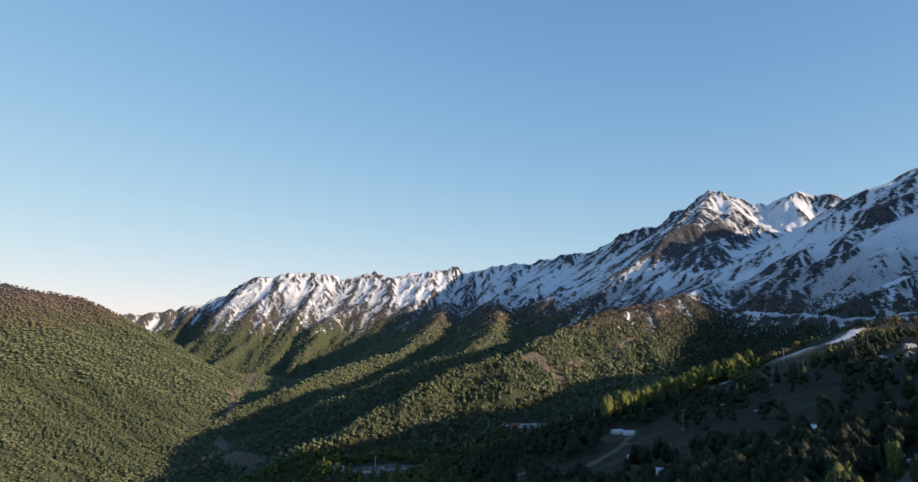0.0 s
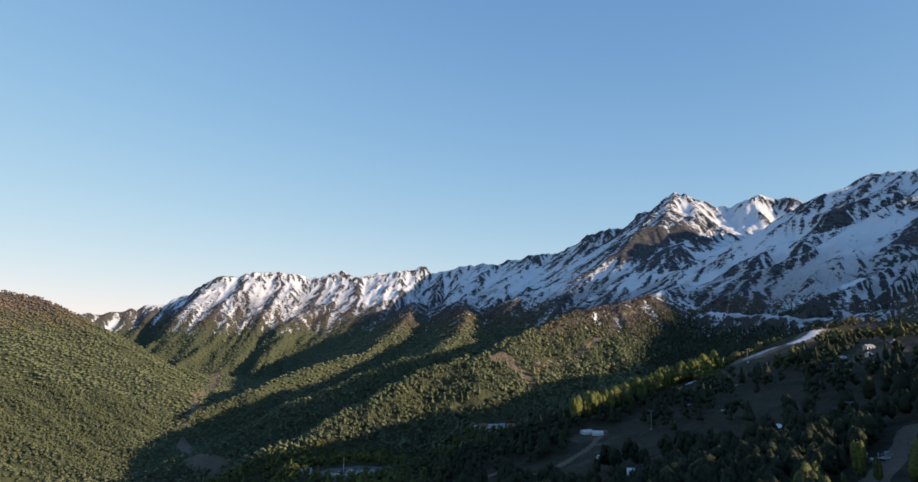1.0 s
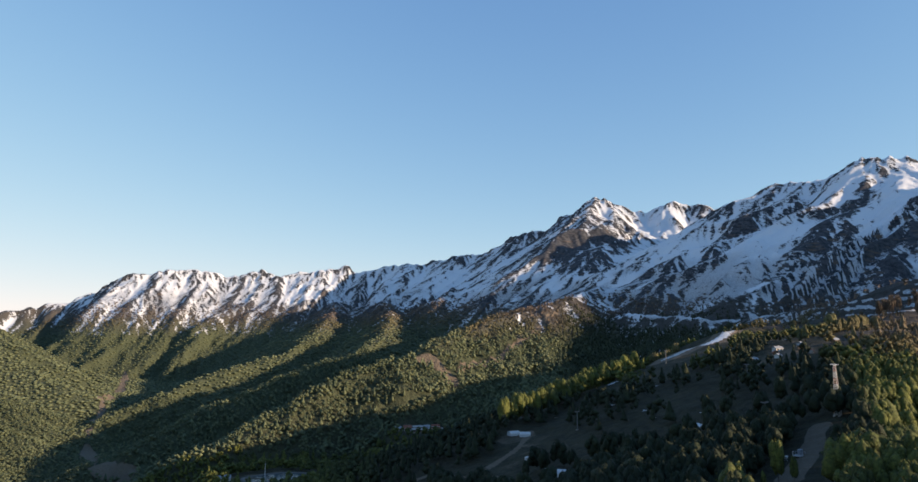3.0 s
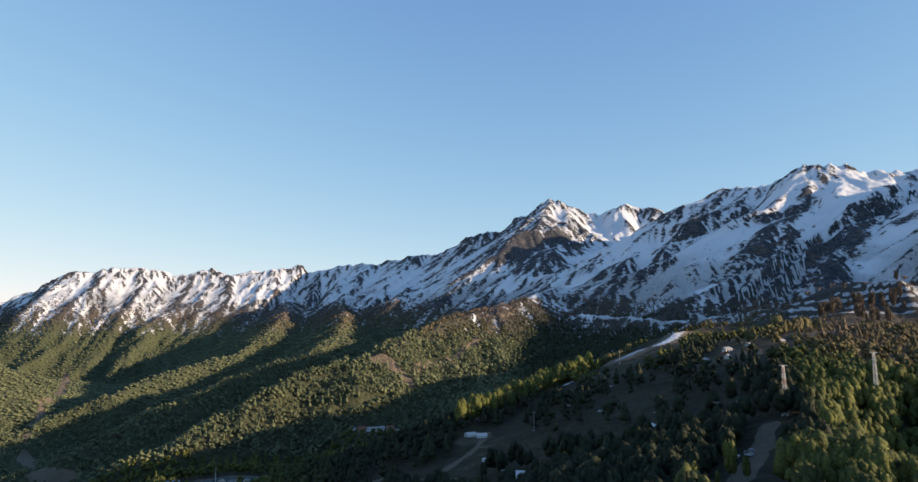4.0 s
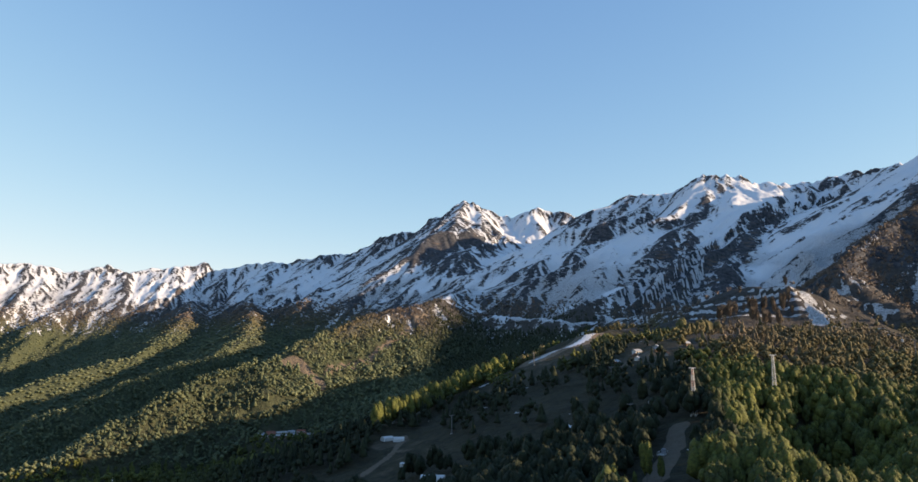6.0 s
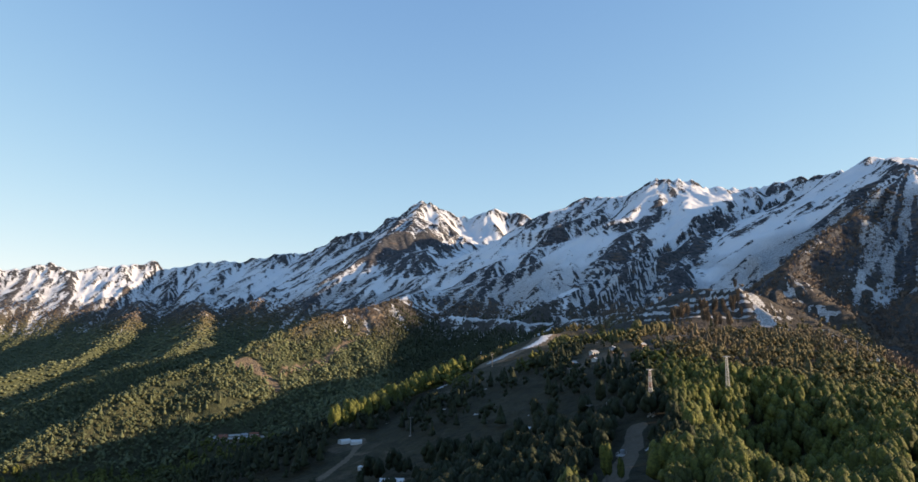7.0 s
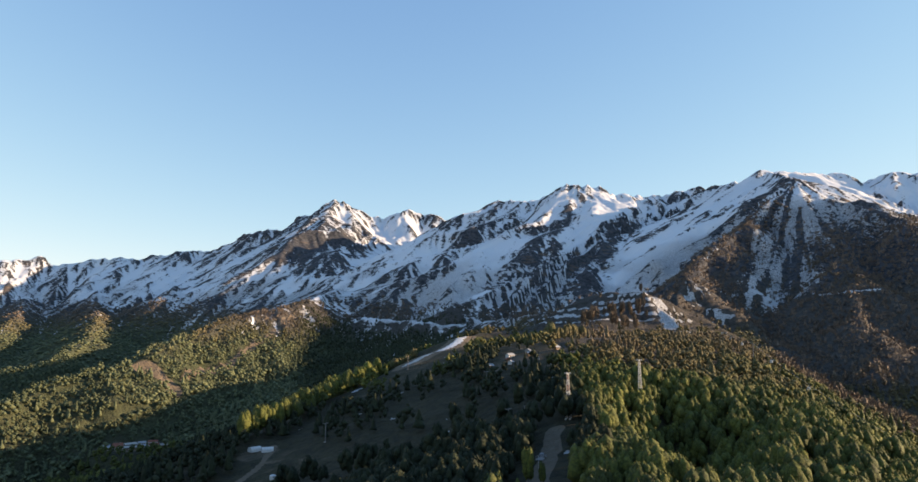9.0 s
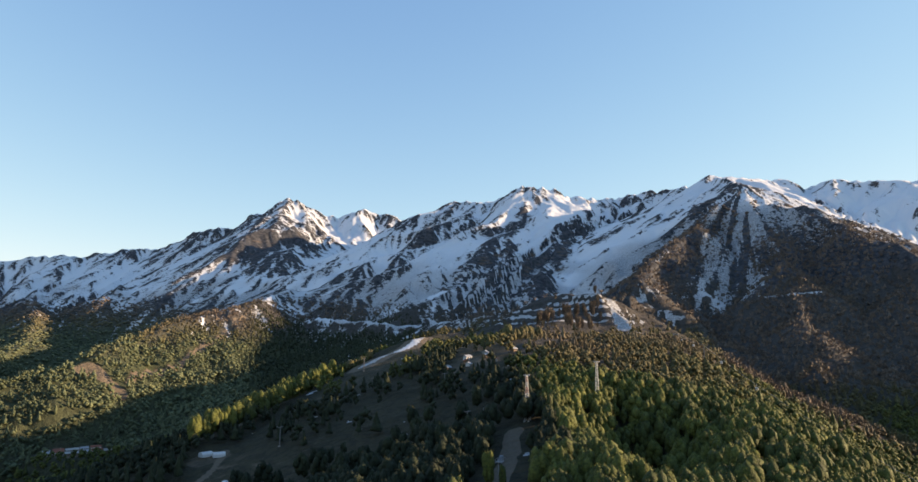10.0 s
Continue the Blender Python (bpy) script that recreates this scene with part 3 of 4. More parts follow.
snow = np.maximum(snow, 0.72 * smooth(16, 6, np.minimum(near_line(gx, gy, [47.6, 1080, 48.4, 960]), near_line(gx, gy, [46.9, 925, 49.5, 935]) + 3) + 6 * patchy))
strata = np.abs(((gz + 0.3 * gx + 14 * fbm(gx / 90, gy / 90, 121, 3)) / 26) % 1 - 0.5)
snow = np.maximum(snow, 0.62 * smooth(0.34, 0.44, strata) * smooth(17.5, 19.5, angle) * smooth(25, 23.5, angle) * smooth(430, 560, gz))
snow = np.maximum(snow, 0.88 * smooth(7.0, 3.5, near_line(gx, gy, SNOW_RUN) + 1.2 * patchy))
# a service road cuts level across the pyramid
level = np.interp(angle, [50, 57.6, 60, 65], [97, 96, 87, 91])
snow = np.maximum(snow, 0.62 * smooth(4.2, 1.6, np.abs(gz - level) + 1.5 * patchy) * smooth(50.2, 51.2, angle) * smooth(65, 63.5, angle) * smooth(1150, 1200, reach) * smooth(1700, 1600, reach))
snow = np.maximum(snow, 0.8 * smooth(15, 6, near_line(gx, gy, SNOW_ROAD) + 11 * patchy))
snow = np.maximum(snow, 0.8 * smooth(0.60, 0.70, fbm(gx / 16, gy / 16, 119, 3)) * smooth(-90, -40, gz) * (reach < 1000) * (angle > 12) * (angle < 42))
rock = smooth(60, 170, gz - 0.5 * line + 60 * ribs + 30 * patchy)
brown = leafless(gx, gy, gz)
dirt = bare_ground(gx, gy)
wooded = woods(gx, gy, gz)
canopy = smooth(700, 1300, reach) * wooded
verts = np.concatenate([np.stack([gx, gy, gz], -1).reshape(-1, 3), [[0, 0, gz[0].mean() - 4]]])
i, j = np.meshgrid(np.arange(nr - 1), np.arange(nc), indexing="ij")
j2 = (j + 1) % nc
quads = np.stack([i * nc + j, i * nc + j2, (i + 1) * nc + j2, (i + 1) * nc + j], -1).reshape(-1, 4)[:, ::-1]
fan = np.stack([np.full(nc, nr * nc), np.roll(np.arange(nc), -1), np.arange(nc)], -1)
flat = np.concatenate([quads.ravel(), fan.ravel()])
sizes = np.concatenate([np.full(len(quads), 4), np.full(nc, 3)])
end = lambda f: np.append(f.ravel(), 0.0)
ground = link_mesh("ground", verts, flat, sizes, GROUND, {"snow": end(snow), "rock": end(rock), "brown": end(brown), "dirt": end(dirt), "canopy": end(canopy), "scrub": end(scrub)})
tagged(ground, "mountain valley ground with forest floor, rock and spring snow", "mountain terrain", kind="structure")


# ---- trees ----
rng = np.random.default_rng(7)


def crown_rings(sides, rings, shape, rough, seed):
    """A lumpy crown of unit height and width: corners and triangles."""
    r = np.random.default_rng(seed)
    verts, tris = [(0, 0, 0.0)], []
    for k in range(rings):
        u = (k + 0.6) / (rings + 0.25)
        wide = math.sin(math.pi * min(1, u ** 0.75 * 0.97 + 0.02)) ** 0.7 if shape == "round" else (1 - u) ** 0.85 * (1.0 if k % 2 == 0 else 0.8)
        for s in range(sides):
            a = 2 * math.pi * (s + 0.5 * (k % 2) + r.uniform(-0.2, 0.2)) / sides
            q = 0.5 * wide * (1 + rough * r.uniform(-1, 1))
            verts.append((q * math.cos(a), q * math.sin(a), u + rough * 0.25 * r.uniform(-1, 1)))
    low = rings == 1 and shape == "round"  # the coarsest crowns are blunt above and below
    verts[0] = (0, 0, 0.1 if low else 0.0)
    verts.append((0.06 * r.uniform(-1, 1), 0.06 * r.uniform(-1, 1), 0.84 if low else 1.0))
    for s in range(sides):
        n = (s + 1) % sides
        tris.append((0, 1 + n, 1 + s))
        for k in range(rings - 1):
            a, b = 1 + k * sides, 1 + (k + 1) * sides
            tris += [(a + s, a + n, b + s), (a + n, b + n, b + s)]
        a = 1 + (rings - 1) * sides
        tris.append((a + s, a + n, len(verts) - 1))
    return np.array(verts), np.array(tris)


def crown_leafy(lobes, sides, rings, leaves, size, seed, shape="round"):
    """A crown of unit height and width: uneven lobes that overlap, wrapped in loose leaf clumps that fray its outline."""
    r = np.random.default_rng(seed)
    verts, tris, base = [], [], 0
    spots = []
    for k in range(lobes):
        u = 0.24 + 0.56 * (k + 0.5) / lobes
        out = (0.10 + 0.20 * math.sin(math.pi * u)) * r.uniform(0.6, 1.25) * (1.0 if shape == "round" else 1.15 - u)
        a = 2.4 * k + r.uniform(-0.6, 0.6)
        size_k = (0.17 + 0.13 * math.sin(math.pi * u)) * r.uniform(0.7, 1.25) * (1.0 if shape == "round" else 1.25 - u)
        spots.append((np.array((out * math.cos(a), out * math.sin(a), u)), size_k))
    spots.append((np.array((0.05 * r.uniform(-1, 1), 0.05 * r.uniform(-1, 1), 0.80)), 0.17 if shape == "round" else 0.1))
    for centre, grow in spots:
        v, f = crown_rings(sides, rings, "round", 0.3, int(r.integers(1 << 30)))
        verts.append((v - (0, 0, 0.5)) * 2.0 * grow + centre)
        tris.append(f + base)
        base += len(v)
    pick = r.integers(len(spots), size=leaves)
    d = r.normal(size=(leaves, 3)) + (0, 0, 0.25)
    d /= np.linalg.norm(d, axis=1)[:, None]
    p = np.array([c for c, _ in spots])[pick] + d * (np.array([g for _, g in spots])[pick] * r.uniform(0.85, 1.2, leaves))[:, None]
    n = d + 0.55 * r.normal(size=(leaves, 3))
    q = np.cross(n, r.normal(size=(leaves, 3)))
    q /= np.linalg.norm(q, axis=1)[:, None]
    w = np.cross(n / np.linalg.norm(n, axis=1)[:, None], q)
    g = (size * r.uniform(0.6, 1.5, leaves))[:, None]
    verts.append(np.stack([p + g * q, p - g * (0.6 * q - 0.8 * w), p - g * (0.5 * q + 0.9 * w)], 1).reshape(-1, 3))
    tris.append(np.arange(3 * leaves).reshape(-1, 3) + base)
    v = np.concatenate(verts)
    v[:, 2] = np.clip(v[:, 2], 0.0, 1.08)
    return v, np.concatenate(tris)


def crown_twigs(count, seed, wide=0.05):
    """A leafless crown of unit height and width: a brush of twig sprays that rise and spread."""
    r = np.random.default_rng(seed)
    u, a = r.uniform(0.12, 0.72, count), r.uniform(0, 2 * math.pi, count)
    out = 0.42 * np.sin(math.pi * np.clip(u + 0.08, 0, 1)) * np.sqrt(r.random(count))
    side = np.stack([np.cos(a), np.sin(a), 0 * a], 1)
    foot = side * (0.75 * out)[:, None] + np.stack([0 * a, 0 * a, u], 1)
    rise = r.uniform(0.18, 0.36, count)[:, None]
    tip = foot + side * (0.35 * rise) + np.array((0, 0, 1)) * rise + 0.03 * r.normal(size=(count, 3))
    b = a + r.uniform(0, math.pi, count)
    across = np.stack([np.cos(b), np.sin(b), 0.2 * r.normal(size=count)], 1) * (wide * r.uniform(0.7, 1.6, count))[:, None]
    mid = foot + 0.6 * (tip - foot)
    v = np.stack([foot, mid + across, tip, mid - across], 1).reshape(-1, 3)
    quad = 4 * np.arange(count)[:, None]
    return v, np.concatenate([quad + (0, 1, 2), quad + (0, 2, 3)])


def stand(name, label, shapes, x, y, z, height, width, brown, pine_shade, material, lift=0.12, flat=False):
    """Many trees as one mass of foliage, for woods that nobody could count."""
    pick = rng.integers(len(shapes), size=len(x))
    turn = rng.uniform(0, 2 * math.pi, len(x))
    tint = rng.random(len(x))
    verts, tris, tints, browns, pine_shades, base = [], [], [], [], [], 0
    for k, (sv, st) in enumerate(shapes):
        m = np.where(pick == k)[0]
        if not len(m):
            continue
        c, s = np.cos(turn[m])[:, None], np.sin(turn[m])[:, None]
        w, h = width[m][:, None], height[m][:, None]
        vx = x[m][:, None] + w * (c * sv[:, 0] - s * sv[:, 1])
        vy = y[m][:, None] + w * (s * sv[:, 0] + c * sv[:, 1])
        vz = z[m][:, None] + h * (sv[:, 2] * (1 - lift) + lift)
        verts.append(np.stack([vx, vy, vz], -1).reshape(-1, 3))
        tris.append((st[None] + (base + len(sv) * np.arange(len(m)))[:, None, None]).reshape(-1, 3))
        base += len(sv) * len(m)
        tints.append(np.repeat(tint[m], len(sv)))
        browns.append(np.repeat(brown[m], len(sv)))
        pine_shades.append(np.repeat(pine_shade[m], len(sv)))
    tris = np.concatenate(tris)
    ob = link_mesh(name, np.concatenate(verts), tris.ravel(), np.full(len(tris), 3), material,
                   {"tint": np.concatenate(tints), "brown": np.concatenate(browns), "pine_shade": np.concatenate(pine_shades)}, not flat)
    return tagged(ob, label, "forest", kind="stuff")


def scatter(low, high_r, b0, b1, gap):
    """Uneven points of a sector, thinned where no woods stand."""
    span = np.arange(-high_r, high_r, gap)
    x, y = np.meshgrid(span, span[span > -0.2 * high_r])
    x, y = x.ravel(), y.ravel()
    x = x + gap * rng.uniform(-0.48, 0.48, len(x))
    y = y + gap * rng.uniform(-0.48, 0.48, len(y))
    r, b = np.hypot(x, y), np.degrees(np.arctan2(x, y))
    m = (r > low) & (r < high_r) & (b > b0) & (b < b1)
    x, y = x[m], y[m]
    m = rng.random(len(x)) < sample(wooded, x, y)
    x, y = x[m], y[m]
    return x, y, sample(gz, x, y)


def sizes_for(n, tall):
    h = tall * rng.uniform(0.65, 1.3, n)
    return h, h * rng.uniform(0.5, 0.72, n)


round_mid = [crown_leafy(4, 5, 1, 22, 0.080, 200 + k) for k in range(10)]
spire_mid = [crown_rings(6, 5, "spire", 0.4, 220 + k) for k in range(4)]
bare_mid = [crown_twigs(34, 230 + k, 0.075) for k in range(6)]
round_far = [crown_leafy(2, 5, 1, 6, 0.12, 240 + k) for k in range(10)]
spire_far = [crown_rings(4, 3, "spire", 0.35, 260 + k) for k in range(4)]
bare_far = [crown_twigs(13, 270 + k, 0.15) for k in range(6)]
round_last = [crown_rings(5, 1, "round", 0.3, 280 + k) for k in range(6)]

x, y, z = scatter(430, 1000, -24, 74, 7.8)
h, w = sizes_for(len(x), 11.0)
bare = leafless(x, y, z)
h, w = h * (1 - 0.2 * bare), w * (1.0 - 0.1 * bare)
pine_shade = evergreen_shade(x, y)
spiky = rng.random(len(x)) < 0.10 + 0.35 * pine_shade
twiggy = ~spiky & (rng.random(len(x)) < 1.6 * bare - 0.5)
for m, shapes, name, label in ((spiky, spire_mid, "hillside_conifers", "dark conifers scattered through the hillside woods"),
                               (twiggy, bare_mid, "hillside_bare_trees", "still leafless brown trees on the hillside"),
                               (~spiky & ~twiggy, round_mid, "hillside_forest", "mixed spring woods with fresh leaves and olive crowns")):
    stand(name, label, shapes, x[m], y[m], z[m], h[m] * (1.15 if name == "hillside_conifers" else 1.0), w[m], bare[m], pine_shade[m], LEAF)
x, y, z = scatter(1000, 1900, -42, 74, 9.0)
h, w = sizes_for(len(x), 14.0)
bare = leafless(x, y, z)
small = smooth(-250, -500, x)
h, w = h * (1 - 0.3 * bare) * (1 - 0.35 * small), w * (1.3 - 0.25 * bare) * (1 - 0.05 * small)
pine_shade = evergreen_shade(x, y)
spiky = rng.random(len(x)) < 0.12 + 0.5 * pine_shade
twiggy = ~spiky & (rng.random(len(x)) < 1.6 * bare - 0.5)
for m, shapes, name, label in ((spiky, spire_far, "conifer_forest", "dark green conifers covering the lower mountain spurs"),
                               (twiggy, bare_far, "bare_forest", "leafless brown woods on the upper mountain slopes"),
                               (~spiky & ~twiggy, round_far, "valley_forest", "green broadleaved woods on the valley spurs")):
    stand(name, label, shapes, x[m], y[m], z[m], h[m], (w * (0.7 if name == "conifer_forest" else 1.0))[m], bare[m], pine_shade[m], HAZED_WOOD)
x, y, z = scatter(1900, 3300, -42, 74, 13.2)
far_x, far_y, far_z = scatter(3300, 4500, -32, 14, 17.0)
x, y, z = np.append(x, far_x), np.append(y, far_y), np.append(z, far_z)
h, w = sizes_for(len(x), 9.0)
stand("distant_forest", "distant woods on the far valley slopes", round_last, x, y, z, h, w * 2.0, leafless(x, y, z), 0.15 * rng.random(len(x)), HAZED_WOOD)

# the trees that stand nearest are things of their own
x, y, z = scatter(215, 430, 6, 74, 6.3)
order = np.argsort(np.hypot(x - 200, y - 205))
x, y, z = x[order], y[order], z[order]
near_n = 160


def bark_material():
    m = Nodes("grey_brown_bark", 0.9)
    return m.done(m.mix(m.noise(2.5, 4, 0.6, (1, 1, 0.2)), (0.07, 0.055, 0.042), (0.17, 0.14, 0.115)))


BARK = bark_material()


def part(name, bm, material, parent, label=""):
    """One mesh under a thing or under a part."""
    me = bpy.data.meshes.new(name)
    bm.to_mesh(me)
    bm.free()
    me.materials.append(material)
    ob = new(name, me)
    ob.parent = parent
    return tagged(ob, label)


def tube(bm, points, radii, sides=6):
    """A tapered limb along points."""
    loops = []
    for k, p in enumerate(points):
        p = Vector(p)
        a = Vector(points[max(0, k - 1)])
        b = Vector(points[min(len(points) - 1, k + 1)])
        q = (b - a).to_track_quat("Z", "Y")
        loops.append([bm.verts.new(p + q @ Vector((radii[k] * math.cos(2 * math.pi * s / sides), radii[k] * math.sin(2 * math.pi * s / sides), 0))) for s in range(sides)])
    for a, b in zip(loops[:-1], loops[1:]):
        for s in range(sides):
            n = (s + 1) % sides
            bm.faces.new((a[s], a[n], b[n], b[s]))
    bm.faces.new(loops[0][::-1])
    bm.faces.new(loops[-1])


def tree(kind, brown, seed, pine_shade=0.0):
    """A tree of unit height: trunk with limbs, and a crown."""
    r = random.Random(seed)
    name = "conifer_tree" if kind == "spire" else "deciduous_tree"
    root = new(name)
    bm = bmesh.new()
    tube(bm, [(0, 0, -0.04), (0.004, 0.0, 0.2), (0.01, 0.006, 0.5), (0.012, 0.01, 0.85)], [0.026, 0.02, 0.013, 0.004])
    for k in range(8 if brown > 0.8 else 5):
        a, u = r.uniform(0, 6.28), 0.22 + 0.07 * k
        tube(bm, [(0.006, 0.003, u), (0.1 * math.cos(a), 0.1 * math.sin(a), u + 0.08), (0.19 * math.cos(a), 0.19 * math.sin(a), u + 0.19)], [0.008, 0.006, 0.002], 4)
    part("trunk", bm, BARK, root, "slim grey-brown trunk with limbs")
    if brown > 0.8:
        v, t = crown_twigs(220, seed, 0.030)
    else:
        v, t = crown_leafy(12 + seed % 4, 6, 2, 620, 0.028, seed, kind)
    v = v * (0.72, 0.72, 0.84) + (0, 0, 0.15)
    crown = link_mesh("crown", v, t.ravel(), np.full(len(t), 3), LEAF, {"tint": np.full(len(v), (seed * 0.37) % 1), "brown": np.full(len(v), brown), "pine_shade": np.full(len(v), pine_shade)}, True)
    crown.parent = root
    if pine_shade:
        return tagged(root, "dark green conifer in the shaded hillside woods", "tree", "trees on the near hillside")
    label = {0: "slim spring-green deciduous tree on the grassy hillside", 1: "olive-green budding tree on the wooded hillside",
             2: "still bare brown tree on the wooded hillside"}[0 if brown < 0.2 else 1 if brown < 0.8 else 2]
    return tagged(root, label, "tree", "trees on the near hillside")


kinds = {"green": [tree("round", b, 300 + k) for k, b in enumerate((0.0, 0.0, 0.05, 0.1))],
         "olive": [tree("round", b, 310 + k) for k, b in enumerate((0.32, 0.45, 0.4))], "bare": [tree("round", b, 320 + k) for k, b in enumerate((0.9, 1.0))],
         "pine_shade": [tree("spire", 0.0, 330 + k, 1.0) for k in range(3)]}
used = set()
spots = [(150.5, 236.5, None, 15.5, "green", 0), (139.5, 229.0, None, 8.0, "green", 1), (153.5, 231.5, None, 9.0, "green", 2)]
b = leafless(x[:near_n], y[:near_n], z[:near_n])
dark = evergreen_shade(x, y)
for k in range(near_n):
    spots.append((x[k], y[k], z[k], 14 * rng.uniform(0.65, 1.35), "pine_shade" if dark[k] > 0.5 and k % 9 else "green" if b[k] < 0.22 else "olive" if b[k] < 0.7 else "bare", k))
# the sunlit row along the edge of the bench, a row below it, and tall bare trees on the dome
for line, count, spread, tall, kind in (([12.2, 540, 15.5, 588, 19, 642, 23.6, 738], 78, 9, 18.5, "green"), ([1.2, 640, 3.6, 625, 6.8, 600], 20, 5, 12.5, "green"),
                                        ([24.6, 790, 27.2, 868], 12, 8, 12.0, "olive"), ([41.4, 880, 41.9, 1000], 18, 22, 22.0, "bare"), ([43.4, 890, 44.8, 980, 46.2, 1040], 32, 62, 21.0, "bare"),
                                        ([38.0, 640, 40.5, 760], 14, 14, 15.0, "olive")):
    p = np.array(line).reshape(-1, 2)
    for k in range(count):
        u = (k + rng.uniform(0, 0.9)) / count * (len(p) - 1)
        i = min(int(u), len(p) - 2)
        q = p[i] + (p[i + 1] - p[i]) * (u - i)
        px, py = q[1] * math.sin(radians(q[0])) + spread * rng.uniform(-0.5, 0.5), q[1] * math.cos(radians(q[0])) + spread * rng.uniform(-0.5, 0.5)
        spots.append((px, py, None, tall * rng.uniform(0.7, 1.2), kind, k))
for px, py, pz, tall, kind, k in spots:
    if pz is None:
        pz = ground_at(px, py)
    first = kinds[kind][k % len(kinds[kind])]
    wide = tall * (0.4 if k < 3 and tall in (15.5, 8.0, 9.0) else rng.uniform(0.55, 0.85) * (0.72 if kind == "bare" else 1.0))
    m = Matrix.LocRotScale((px, py, pz), Euler((0, 0, rng.uniform(0, 6.28))), None)
    if first not in used:
        used.add(first)
        first.matrix_basis = m @ Matrix.Diagonal((wide, wide, tall, 1))
    else:
        other = copy_thing(first, m)
        other.scale = (wide, wide, tall)
for first in [t for group in kinds.values() for t in group if t not in used]:
    for ob in (*first.children, first):
        bpy.data.objects.remove(ob)
rest = slice(near_n, None)
h, w = sizes_for(len(x[rest]), 13.5)
near_shapes = [crown_leafy(7, 5, 2, 180, 0.040, 400 + k) for k in range(9)]
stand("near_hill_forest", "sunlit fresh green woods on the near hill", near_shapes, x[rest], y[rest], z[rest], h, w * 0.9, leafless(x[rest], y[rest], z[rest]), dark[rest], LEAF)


# ---- built things ----
def paint(name, low, high, scale=1.5, rough=0.7, metal=0.0):
    m = Nodes(name, rough)
    m.shader.inputs["Metallic"].default_value = metal
    fine, broad = m.noise(scale * 4, 4), m.noise(scale * 0.4, 3)
    return m.done(m.mix(m.math("MULTIPLY_ADD", fine, 0.5, m.math("MULTIPLY", broad, 0.5)), low, high))


WHITE_PAINT = paint("weathered_white_paint", (0.45, 0.45, 0.44), (0.66, 0.66, 0.65))
STEEL = paint("galvanised_steel", (0.34, 0.34, 0.35), (0.60, 0.60, 0.60), 2.0, 0.5, 0.5)
DARK_STEEL = paint("dull_dark_steel", (0.10, 0.105, 0.11), (0.20, 0.20, 0.21), 2.0, 0.6, 0.2)
RUST_PAINT = paint("faded_red_paint", (0.30, 0.09, 0.06), (0.45, 0.16, 0.10))
TIMBER = paint("brown_timber", (0.10, 0.065, 0.04), (0.22, 0.14, 0.085), 2.0)
ROOF_GREY = paint("grey_sheet_roof", (0.20, 0.21, 0.23), (0.36, 0.37, 0.39), 1.0, 0.5)
ROOF_RED = paint("red_brown_roof", (0.18, 0.06, 0.04), (0.30, 0.11, 0.07), 1.0)
PLASTER = paint("pale_plaster", (0.28, 0.26, 0.235), (0.42, 0.40, 0.37))
BLUE_PAINT = paint("blue_painted_panel", (0.05, 0.12, 0.28), (0.09, 0.20, 0.40))
DARK_GLASS = paint("dark_window_glass", (0.02, 0.025, 0.03), (0.04, 0.045, 0.05), 1.0, 0.08)
CONCRETE = paint("grey_concrete", (0.28, 0.27, 0.26), (0.42, 0.41, 0.39))
GRAVEL = paint("dark_wet_gravel", (0.085, 0.080, 0.075), (0.160, 0.150, 0.140), 0.8, 0.9)
FABRIC = paint("white_tent_fabric", (0.48, 0.49, 0.50), (0.64, 0.64, 0.64), 0.6, 0.6)


def box(bm, centre, size, bevel=0.0):
    got = bmesh.ops.create_cube(bm, size=1, matrix=Matrix.Translation(centre) @ Matrix.Diagonal((*size, 1)))
    if bevel:
        edges = {e for v in got["verts"] for e in v.link_edges}
        bmesh.ops.bevel(bm, geom=list(edges), offset=bevel, segments=1, affect="EDGES")


def beam(bm, a, b, r, sides=4):
    tube(bm, [a, b], [r, r], sides)


def solid(draw, *args):
    bm = bmesh.new()
    draw(bm, *args)
    return bm


def place(root, px, py, turn=0.0, sink=0.3):
    root.matrix_basis = pose(px, py, ground_at(px, py) - sink, 0, 0, turn)
    return root


